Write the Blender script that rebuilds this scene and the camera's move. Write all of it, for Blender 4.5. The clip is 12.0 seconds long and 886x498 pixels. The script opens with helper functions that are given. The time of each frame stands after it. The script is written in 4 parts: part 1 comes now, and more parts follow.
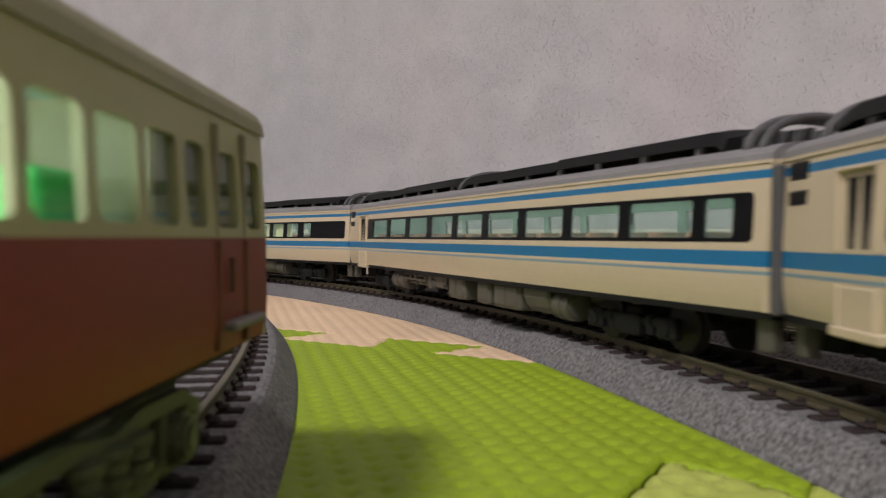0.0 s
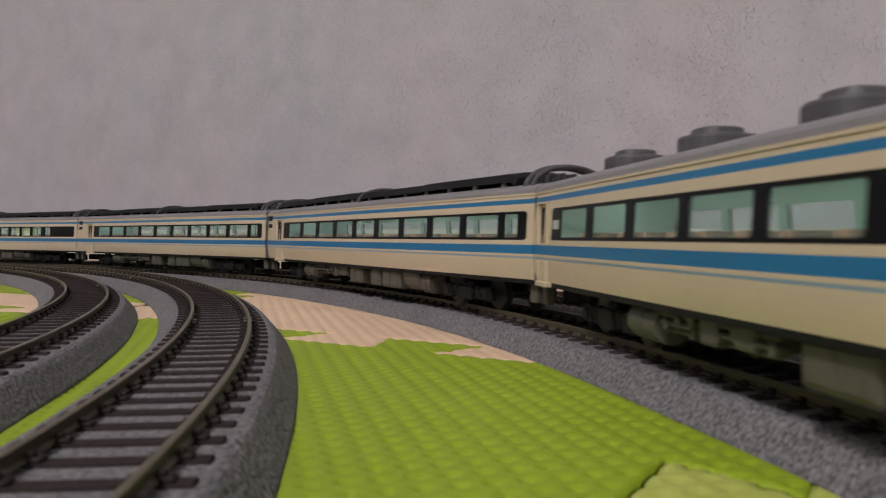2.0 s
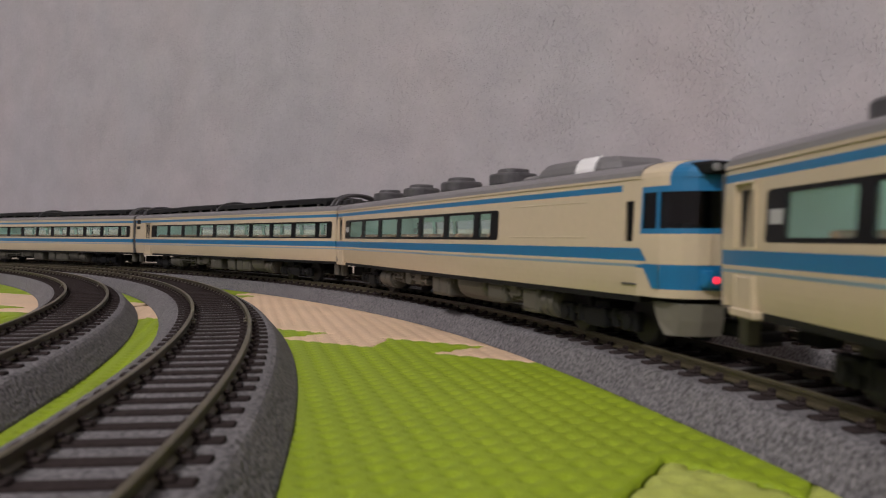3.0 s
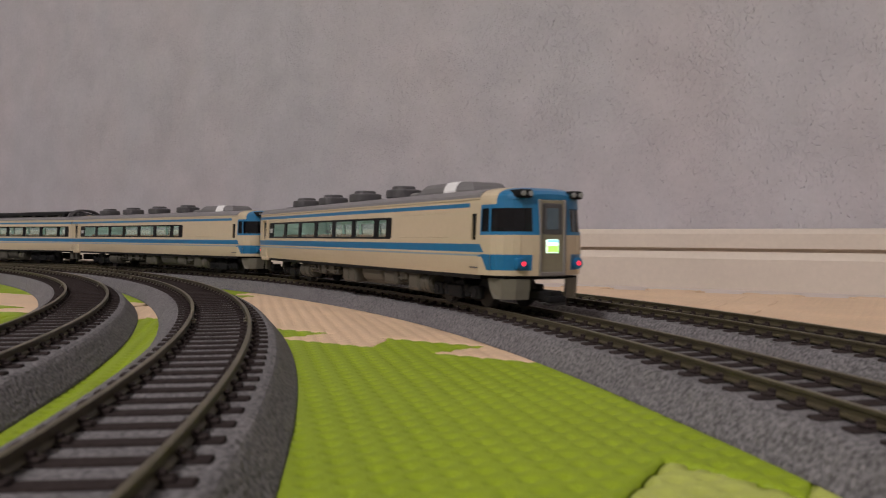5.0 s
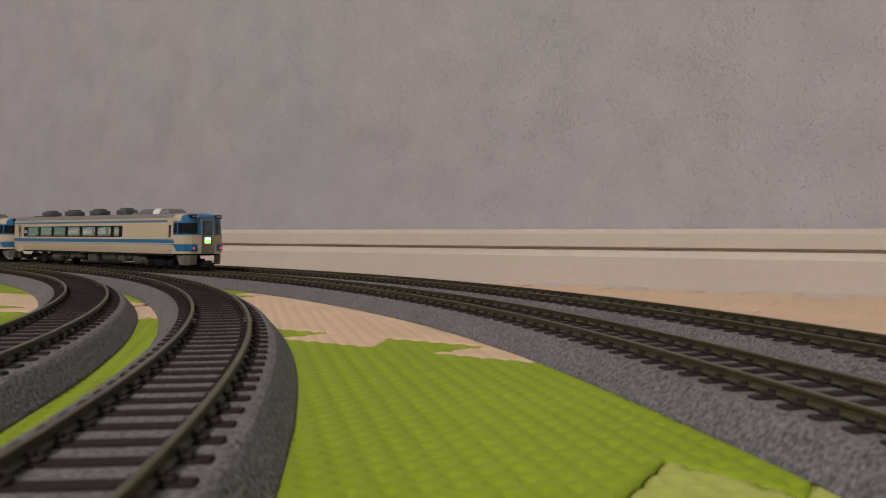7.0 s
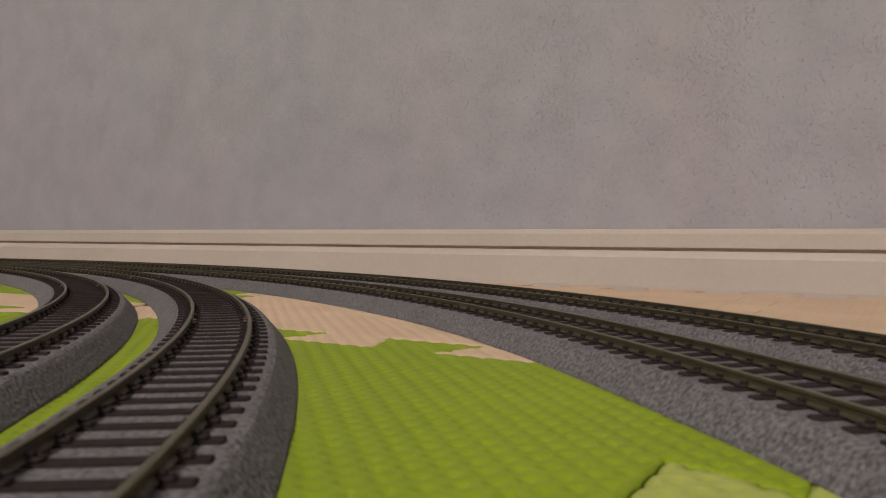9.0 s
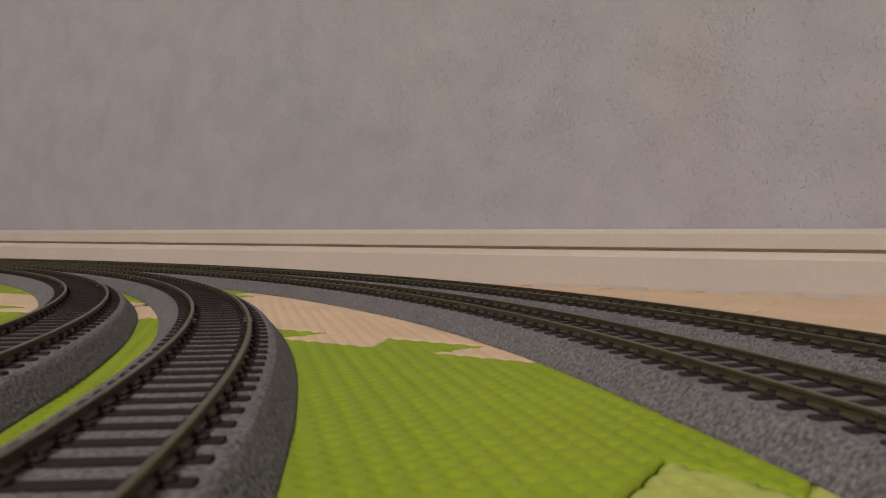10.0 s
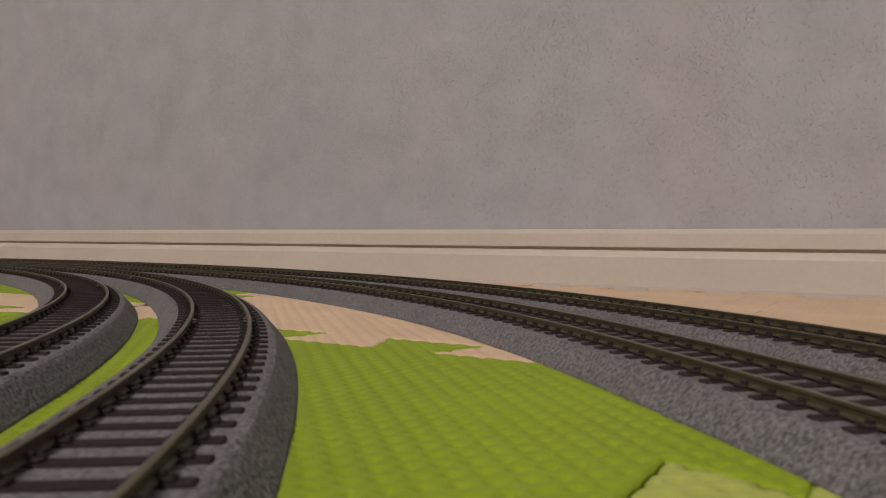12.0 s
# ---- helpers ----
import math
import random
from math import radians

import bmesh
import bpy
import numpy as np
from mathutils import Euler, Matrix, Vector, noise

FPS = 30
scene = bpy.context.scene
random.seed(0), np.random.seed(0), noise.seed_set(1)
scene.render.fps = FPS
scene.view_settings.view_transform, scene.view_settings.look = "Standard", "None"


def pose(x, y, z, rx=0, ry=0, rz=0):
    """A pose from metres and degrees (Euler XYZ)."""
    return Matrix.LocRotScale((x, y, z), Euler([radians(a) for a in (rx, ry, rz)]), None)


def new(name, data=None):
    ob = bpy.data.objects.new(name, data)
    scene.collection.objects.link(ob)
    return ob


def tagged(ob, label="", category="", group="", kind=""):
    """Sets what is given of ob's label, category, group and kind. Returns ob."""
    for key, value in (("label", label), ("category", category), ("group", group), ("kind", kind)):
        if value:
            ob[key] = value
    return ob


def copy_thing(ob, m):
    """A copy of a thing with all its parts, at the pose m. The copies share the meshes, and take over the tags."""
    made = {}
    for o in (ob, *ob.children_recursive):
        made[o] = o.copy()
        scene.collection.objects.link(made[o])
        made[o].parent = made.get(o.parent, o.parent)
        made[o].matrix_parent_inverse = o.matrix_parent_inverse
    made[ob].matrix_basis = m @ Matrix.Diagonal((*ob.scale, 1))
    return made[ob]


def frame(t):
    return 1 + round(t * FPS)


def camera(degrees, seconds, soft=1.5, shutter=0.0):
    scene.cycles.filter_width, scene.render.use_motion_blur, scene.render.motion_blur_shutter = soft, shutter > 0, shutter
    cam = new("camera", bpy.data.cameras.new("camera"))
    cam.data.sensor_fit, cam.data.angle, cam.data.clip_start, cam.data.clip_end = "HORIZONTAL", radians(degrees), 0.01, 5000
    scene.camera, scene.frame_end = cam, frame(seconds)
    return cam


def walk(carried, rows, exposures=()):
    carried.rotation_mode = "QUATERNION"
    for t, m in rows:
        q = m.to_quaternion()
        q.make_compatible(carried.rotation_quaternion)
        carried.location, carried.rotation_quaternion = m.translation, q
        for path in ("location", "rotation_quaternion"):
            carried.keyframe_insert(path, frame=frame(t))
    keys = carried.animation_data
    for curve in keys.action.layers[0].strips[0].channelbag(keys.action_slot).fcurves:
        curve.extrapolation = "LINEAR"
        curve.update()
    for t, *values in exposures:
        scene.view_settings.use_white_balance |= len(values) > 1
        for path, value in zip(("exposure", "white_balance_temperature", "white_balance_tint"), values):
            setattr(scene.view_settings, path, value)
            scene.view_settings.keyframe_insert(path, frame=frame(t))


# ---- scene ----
# All lengths of the model layout below are in millimetres and scaled by MM.
MM = 0.001
RAIL = 9.0            # rail top above the foam mat
EYE = RAIL + 23.98

cam = camera(59.96, 12.0, soft=1.0, shutter=0.3)
cam.data.dof.use_dof = True
cam.data.dof.focus_distance = 0.56
cam.data.dof.aperture_fstop = 54
EYE_POSE = pose(0, 0, EYE * MM, 90 - math.degrees(0.0146), 0, 0) @ pose(0, 0, 0, 0, 0, math.degrees(0.0045))
walk(cam, [(0.0, EYE_POSE), (12.0, EYE_POSE)],
     exposures=[(0.0, 0.28, 6400, 5), (0.3, 0.36, 6350, 6), (0.6, 0.42, 6350, 7), (1.0, 0.40, 6350, 8), (1.3, 0.30, 6350, 8.5), (1.6, 0.13, 6350, 9), (2.0, 0.05, 6350, 9), (4.0, -0.04, 6480, 8.5), (6.0, -0.09, 6620, 7.5), (9.0, -0.16, 6850, 6.0), (12.0, -0.16, 6850, 6.0)])

# ---- light: a round ceiling lamp in a closed room ----
world = bpy.data.worlds.new("world")
world.use_nodes = True
world.node_tree.nodes["Background"].inputs[0].default_value = (0.55, 0.56, 0.6, 1)
world.node_tree.nodes["Background"].inputs[1].default_value = 0.03
scene.world = world
LAMP = Vector((-1.10, -1.46, 2.23))
lamp_data = bpy.data.lights.new("ceiling_lamp_light", "AREA")
lamp_data.shape, lamp_data.size = "DISK", 0.5
lamp_data.energy = 68
lamp_data.color = (1.0, 0.925, 0.93)
lamp = new("ceiling_lamp_light", lamp_data)
lamp.matrix_world = pose(*LAMP)


# ---- materials ----
def material(name, colour, rough=0.5, metal=0.0, grain=0.0, scale=400.0, bump=0.0, bump_scale=None, spec=0.5, detail=4.0, big=0.0, big_scale=20.0):
    """A node material: base colour varied by fine and broad noise, with a fine relief. Scales are per metre."""
    m = bpy.data.materials.new(name)
    m.use_nodes = True
    t = m.node_tree
    b = t.nodes["Principled BSDF"]
    b.inputs["Roughness"].default_value = rough
    b.inputs["Metallic"].default_value = metal
    b.inputs["Specular IOR Level"].default_value = spec
    co = t.nodes.new("ShaderNodeTexCoord")
    out = None
    if grain or big:
        last = None
        for amount, sc, det in ((grain, scale, detail), (big, big_scale, 3.0)):
            if not amount:
                continue
            n = t.nodes.new("ShaderNodeTexNoise")
            n.inputs["Scale"].default_value = sc
            n.inputs["Detail"].default_value = det
            t.links.new(co.outputs["Object"], n.inputs["Vector"])
            r = t.nodes.new("ShaderNodeMapRange")
            r.inputs["From Min"].default_value, r.inputs["From Max"].default_value = 0.3, 0.7
            r.inputs["To Min"].default_value, r.inputs["To Max"].default_value = 1 - amount, 1 + amount
            t.links.new(n.outputs["Fac"], r.inputs["Value"])
            if last is None:
                last = r.outputs[0]
            else:
                mul = t.nodes.new("ShaderNodeMath")
                mul.operation = "MULTIPLY"
                t.links.new(last, mul.inputs[0])
                t.links.new(r.outputs[0], mul.inputs[1])
                last = mul.outputs[0]
        v = t.nodes.new("ShaderNodeVectorMath")
        v.operation = "SCALE"
        v.inputs[0].default_value = colour
        t.links.new(last, v.inputs["Scale"])
        t.links.new(v.outputs[0], b.inputs["Base Color"])
    else:
        b.inputs["Base Color"].default_value = (*colour, 1)
    if bump:
        n = t.nodes.new("ShaderNodeTexNoise")
        n.inputs["Scale"].default_value = bump_scale or scale
        n.inputs["Detail"].default_value = 3
        t.links.new(co.outputs["Object"], n.inputs["Vector"])
        bp = t.nodes.new("ShaderNodeBump")
        bp.inputs["Strength"].default_value = 1.0
        bp.inputs["Distance"].default_value = bump
        t.links.new(n.outputs["Fac"], bp.inputs["Height"])
        t.links.new(bp.outputs[0], b.inputs["Normal"])
    return m


def glow(name, colour, strength):
    m = bpy.data.materials.new(name)
    m.use_nodes = True
    b = m.node_tree.nodes["Principled BSDF"]
    b.inputs["Base Color"].default_value = (*colour, 1)
    b.inputs["Emission Color"].default_value = (*colour, 1)
    b.inputs["Emission Strength"].default_value = strength
    return m


def glass(name, colour=(0.80, 0.96, 0.91), clear=0.90, haze=0.0):
    """Thin window glazing: clear with a mirror-like gloss that grows at a slant; haze mixes in mint for light inside.
    """
    m = bpy.data.materials.new(name)
    m.use_nodes = True
    t = m.node_tree
    t.nodes.remove(t.nodes["Principled BSDF"])
    tr = t.nodes.new("ShaderNodeBsdfTransparent")
    tr.inputs[0].default_value = (*[c * clear for c in colour], 1)
    gl = t.nodes.new("ShaderNodeBsdfGlossy")
    gl.inputs["Roughness"].default_value = 0.03
    lw = t.nodes.new("ShaderNodeLayerWeight")
    lw.inputs["Blend"].default_value = 0.5
    pw = t.nodes.new("ShaderNodeMath")
    pw.operation = "POWER"
    pw.inputs[1].default_value = 4.0
    fr = t.nodes.new("ShaderNodeMath")
    fr.operation = "MULTIPLY_ADD"
    fr.inputs[1].default_value, fr.inputs[2].default_value = 0.55, 0.04
    t.links.new(lw.outputs["Facing"], pw.inputs[0])
    t.links.new(pw.outputs[0], fr.inputs[0])
    mx = t.nodes.new("ShaderNodeMixShader")
    t.links.new(fr.outputs[0], mx.inputs[0])
    df = t.nodes.new("ShaderNodeBsdfDiffuse")
    df.inputs[0].default_value = (0.50, 0.72, 0.64, 1)
    hz = t.nodes.new("ShaderNodeMixShader")
    hz.inputs[0].default_value = haze
    t.links.new(tr.outputs[0], hz.inputs[1])
    t.links.new(df.outputs[0], hz.inputs[2])
    t.links.new(hz.outputs[0], mx.inputs[1])
    t.links.new(gl.outputs[0], mx.inputs[2])
    t.links.new(mx.outputs[0], t.nodes["Material Output"].inputs[0])
    return m


def ballast_material():
    """Grey moulded ballast: speckled grains, dark gaps and a coarse relief."""
    m = material("ballast", (0.138, 0.132, 0.136), 0.95, grain=0.6, scale=1100, big=0.10, big_scale=60)
    t = m.node_tree
    b = t.nodes["Principled BSDF"]
    co = t.nodes.new("ShaderNodeTexCoord")
    vo = t.nodes.new("ShaderNodeTexVoronoi")
    vo.inputs["Scale"].default_value = 900
    t.links.new(co.outputs["Object"], vo.inputs["Vector"])
    bp = t.nodes.new("ShaderNodeBump")
    bp.invert = True
    bp.inputs["Distance"].default_value = 0.0005
    bp.inputs["Strength"].default_value = 0.6
    t.links.new(vo.outputs["Distance"], bp.inputs["Height"])
    t.links.new(bp.outputs[0], b.inputs["Normal"])
    return m


def wallpaper_material():
    """Grey vinyl wallpaper: cool and warm blotches, and clusters of fine slanting trowel marks in relief."""
    m = material("wallpaper", (0.425, 0.412, 0.425), 0.75, grain=0.03, scale=300, big=0.06, big_scale=26)
    t = m.node_tree
    b = t.nodes["Principled BSDF"]
    co = t.nodes.new("ShaderNodeTexCoord")

    def noise(scale, detail, stretch=(1, 1, 1), turn=0.0, distortion=0.0):
        mp = t.nodes.new("ShaderNodeMapping")
        mp.inputs["Rotation"].default_value = (0, turn, 0)
        mp.inputs["Scale"].default_value = stretch
        n = t.nodes.new("ShaderNodeTexNoise")
        n.inputs["Scale"].default_value, n.inputs["Detail"].default_value = scale, detail
        n.inputs["Distortion"].default_value = distortion
        t.links.new(co.outputs["Object"], mp.inputs["Vector"])
        t.links.new(mp.outputs[0], n.inputs["Vector"])
        return n.outputs["Fac"]

    def span(value, a0, a1, b0=0.0, b1=1.0):
        r = t.nodes.new("ShaderNodeMapRange")
        for key, v in (("From Min", a0), ("From Max", a1), ("To Min", b0), ("To Max", b1)):
            r.inputs[key].default_value = v
        t.links.new(value, r.inputs["Value"])
        return r.outputs[0]

    def both(p, q, how="MULTIPLY"):
        x = t.nodes.new("ShaderNodeMath")
        x.operation = how
        t.links.new(p, x.inputs[0])
        t.links.new(q, x.inputs[1])
        return x.outputs[0]

    # warm and cool blotches over the grey
    base = b.inputs["Base Color"].links[0].from_socket
    tint = t.nodes.new("ShaderNodeMix")
    tint.data_type, tint.blend_type = "RGBA", "MULTIPLY"
    tint.inputs["Factor"].default_value = 1.0
    ramp = t.nodes.new("ShaderNodeValToRGB")
    ramp.color_ramp.elements[0].position, ramp.color_ramp.elements[0].color = 0.38, (0.975, 0.985, 1.005, 1)
    ramp.color_ramp.elements[1].position, ramp.color_ramp.elements[1].color = 0.62, (1.015, 0.99, 0.995, 1)
    t.links.new(noise(9, 3, (1.3, 1, 0.7)), ramp.inputs["Fac"])
    t.links.new(base, tint.inputs["A"])
    t.links.new(ramp.outputs[0], tint.inputs["B"])
    t.links.new(tint.outputs["Result"], b.inputs["Base Color"])
    # relief: strokes leaning two ways, in patches, and sparse pits between them
    one = both(span(noise(760, 1.0, (1.0, 1, 0.6), 0.7, 0.2), 0.60, 0.74), span(noise(21, 4), 0.47, 0.62))
    two = both(span(noise(820, 1.0, (0.6, 1, 1.0), 0.5, 0.2), 0.60, 0.74), span(noise(18, 4, (1, 1, 1), 1.1), 0.47, 0.64))
    pits = span(noise(480, 1.0, (1, 1, 1), 0.3), 0.66, 0.74, 0.0, 0.8)
    soft = span(noise(150, 3), 0.35, 0.65, 0.0, 0.25)
    height = both(both(one, two, "ADD"), both(pits, soft, "ADD"), "ADD")
    bp = t.nodes.new("ShaderNodeBump")
    bp.inputs["Distance"].default_value = 0.0008
    bp.inputs["Strength"].default_value = 0.8
    t.links.new(height, bp.inputs["Height"])
    t.links.new(bp.outputs[0], b.inputs["Normal"])
    return m


def foam_material(name, colour, rough=0.6):
    """Foam mat: fine pores and mild blotches; the weave itself is modelled."""
    return material(name, colour, rough, grain=0.06, scale=900, big=0.07, big_scale=25, bump=0.00015, bump_scale=1500, spec=0.35)


M_WALL = wallpaper_material()
M_SKIRT = material("skirting_paint", (0.59, 0.52, 0.435), 0.45, grain=0.03, scale=300, big=0.03, big_scale=12)
M_GROOVE = material("skirting_groove", (0.60, 0.50, 0.40), 0.6, grain=0.05, scale=300)
M_FLOOR = material("floor_sheet", (0.57, 0.495, 0.465), 0.35, grain=0.05, scale=120, big=0.06, big_scale=8)
M_CEIL = material("ceiling_paper", (0.78, 0.77, 0.75), 0.8, grain=0.03, scale=200)
M_GREEN = foam_material("green_foam", (0.25, 0.342, 0.013))
M_PALE = foam_material("pale_green_foam", (0.42, 0.47, 0.10), 0.45)
M_BEIGE = foam_material("beige_foam", (0.67, 0.49, 0.33))
M_BALLAST = ballast_material()
M_TIE = material("tie_plastic", (0.035, 0.027, 0.026), 0.95, spec=0.08, grain=0.2, scale=800, bump=0.0001, bump_scale=1500)
M_RAIL = material("rail_nickel_side", (0.060, 0.050, 0.027), 0.5, metal=0.0, grain=0.15, scale=400)
M_RAILTOP = material("rail_nickel_top", (0.13, 0.112, 0.068), 0.4, metal=0.5, grain=0.15, scale=300)
M_CREAM = material("cream_paint", (0.55, 0.455, 0.318), 0.27, grain=0.02, scale=500, big=0.02, big_scale=40)
M_BLUE = material("blue_paint", (0.014, 0.15, 0.32), 0.3, grain=0.04, scale=500)
M_THIN = material("pale_blue_line", (0.20, 0.29, 0.34), 0.4, grain=0.03, scale=500)
M_ROOF = material("grey_roof_paint", (0.20, 0.19, 0.195), 0.55, grain=0.06, scale=600)
M_DARKGREY = material("dark_grey_plastic", (0.075, 0.072, 0.076), 0.5, grain=0.1, scale=600)
M_BLACK = material("black_plastic", (0.009, 0.009, 0.0095), 0.6, spec=0.2, grain=0.1, scale=600)
M_BAND = material("black_window_band", (0.006, 0.006, 0.007), 0.3, spec=0.12, grain=0.1, scale=500)
M_UNDER = material("underfloor_grey", (0.085, 0.079, 0.062), 0.55, grain=0.06, scale=500)
M_GANG = material("gangway_grey", (0.20, 0.18, 0.165), 0.7, grain=0.06, scale=500)
M_INNER = material("mint_interior", (0.66, 0.82, 0.76), 0.6, grain=0.03, scale=500)
M_SEAT = material("brown_seat", (0.33, 0.17, 0.09), 0.7, grain=0.08, scale=700)
M_SEATGREEN = material("green_seat", (0.06, 0.60, 0.12), 0.6, grain=0.08, scale=700)
# the mint haze in these panes stands in for a brightly lit interior
M_GLASS = glass("window_glass", (0.88, 0.97, 0.94), 0.95, haze=0.13)
M_MILKY = glass("railcar_window_glass", (0.92, 0.97, 0.94), 0.97, haze=0.03)
M_SKIRTGREY = material("skirt_grey", (0.14, 0.13, 0.10), 0.55, grain=0.05, scale=500)
M_HOUSING = material("roof_housing_grey", (0.15, 0.145, 0.148), 0.5, grain=0.06, scale=600)
M_STRIP = glow("ceiling_strip_glow", (0.86, 1.0, 0.94), 1.6)
M_GUIDE = glow("light_guide_glow", (0.94, 1.0, 0.97), 3.0)
M_SIDEFRAME = material("olive_bogie_plastic", (0.06, 0.063, 0.032), 0.5, grain=0.15, scale=700)
M_DARKGLASS = glass("cab_glass", (0.5, 0.55, 0.55), 0.45)
M_METAL = material("wheel_steel", (0.03, 0.028, 0.027), 0.55, metal=0.2, grain=0.1, scale=500)
M_SILVER = material("silver_panel", (0.92, 0.92, 0.92), 0.2, metal=0.15, grain=0.03, scale=500)
M_TAIL = glow("tail_lamp_red", (1.0, 0.03, 0.06), 1.3)
M_SIGN = glow("lit_sign_white", (0.80, 1.0, 0.85), 1.25)
M_SIGNGREEN = glow("lit_sign_green", (0.45, 0.85, 0.15), 1.0)
M_SIGNBLUE = glow("lit_sign_blue", (0.25, 0.7, 0.95), 1.0)
M_LENS = material("headlamp_lens", (0.30, 0.30, 0.29), 0.1, grain=0.02, scale=500)
M_LAMP = glow("lamp_shade_glow", (1.0, 0.95, 0.88), 3.0)
# railcar vermilion, darkened to carry the shade on its near side
M_RED = material("vermilion_paint", (0.175, 0.017, 0.007), 0.5, grain=0.03, scale=500, big=0.03, big_scale=40)
M_REDROOF = material("railcar_roof_paint", (0.27, 0.25, 0.15), 0.6, grain=0.05, scale=500)
# the railcar's cream likewise has near-side shade put into its colour
M_REDCREAM = material("railcar_cream_paint", (0.34, 0.315, 0.165), 0.45, grain=0.02, scale=500)
M_DOORLINE = material("door_shadow_line", (0.10, 0.035, 0.015), 0.6, grain=0.05, scale=500)
M_DULL = material("olive_grey_paint", (0.23, 0.205, 0.14), 0.5, grain=0.04, scale=500)
M_DOORGLASS = material("blue_grey_glass", (0.10, 0.14, 0.17), 0.2, grain=0.1, scale=300)
M_YELLOW = material("pale_yellow_plastic", (0.85, 0.80, 0.48), 0.5, grain=0.03, scale=500)
M_LOGO = material("logo_grey", (0.45, 0.45, 0.45), 0.4, grain=0.02, scale=500)


# ---- mesh helpers (millimetres in, metres out) ----
def part(name, bm, mats, parent=None, label="", smooth=False):
    """Link a bmesh (in millimetres) as one mesh object."""
    bmesh.ops.scale(bm, vec=(MM, MM, MM), verts=bm.verts)
    bmesh.ops.recalc_face_normals(bm, faces=bm.faces)
    me = bpy.data.meshes.new(name)
    if smooth:
        for f in bm.faces:
            f.smooth = True
    bm.to_mesh(me)
    bm.free()
    for m in (mats if isinstance(mats, (list, tuple)) else [mats]):
        me.materials.append(m)
    ob = new(name, me)
    ob.parent = parent
    if label:
        ob["label"] = label
    return ob


def box(bm, x0, x1, y0, y1, z0, z1, bevel=0.0, slot=0, segments=2):
    r = bmesh.ops.create_cube(bm, size=1.0)
    vs = r["verts"]
    for v in vs:
        v.co = ((x0 + x1) / 2 + v.co.x * (x1 - x0), (y0 + y1) / 2 + v.co.y * (y1 - y0), (z0 + z1) / 2 + v.co.z * (z1 - z0))
    fs = {f for v in vs for f in v.link_faces}
    for f in fs:
        f.material_index = slot
    if bevel:
        es = list({e for v in vs for e in v.link_edges})
        r = bmesh.ops.bevel(bm, geom=es, offset=bevel, segments=segments, affect="EDGES", profile=0.5)
        for f in r["faces"]:
            f.material_index = slot


def cyl(bm, centre, radius, length, axis="y", segs=20, slot=0, bevel=0.0):
    turn = {"x": Euler((0, math.pi / 2, 0)), "y": Euler((math.pi / 2, 0, 0)), "z": Euler((0, 0, 0))}[axis].to_matrix().to_4x4()
    r = bmesh.ops.create_cone(bm, cap_ends=True, segments=segs, radius1=radius, radius2=radius, depth=length, matrix=Matrix.Translation(centre) @ turn)
    for f in {f for v in r["verts"] for f in v.link_faces}:
        f.material_index = slot
    if bevel:
        es = [e for e in {e for v in r["verts"] for e in v.link_edges} if len(e.link_faces) == 2 and e.calc_face_angle() > 1.0]
        bmesh.ops.bevel(bm, geom=es, offset=bevel, segments=2, affect="EDGES")


def sweep(bm, rings, closed_ring=True, caps=True, slots=None):
    """Join successive rings of points to a skin."""
    rows = [[bm.verts.new(q) for q in ring] for ring in rings]
    n = len(rows[0])
    for a, b in zip(rows, rows[1:]):
        for i in range(n if closed_ring else n - 1):
            f = bm.faces.new((a[i], a[(i + 1) % n], b[(i + 1) % n], b[i]))
            if slots:
                f.material_index = slots[i]
    if caps and closed_ring:
        bm.faces.new(rows[0][::-1])
        bm.faces.new(rows[-1])


# ---- the lines of the four tracks ----
LINES = {  # centre x, y, radius, second and third order, middle angle, from angle, to angle
    "A": (-1363.1, -44.8, 1281.0, -356.9, -35.1, 0.10, 0.06, 0.60),
    "B": (-1363.1, -44.8, 1329.4, -354.7, -136.7, 0.10, 0.00, 0.60),
    "C": (-904.3, -73.1, 991.4, -256.8, 216.1, 0.25, 0.10, 0.95),
    "D": (-904.3, -73.1, 1042.4, -219.2, 169.7, 0.25, 0.10, 0.95)}


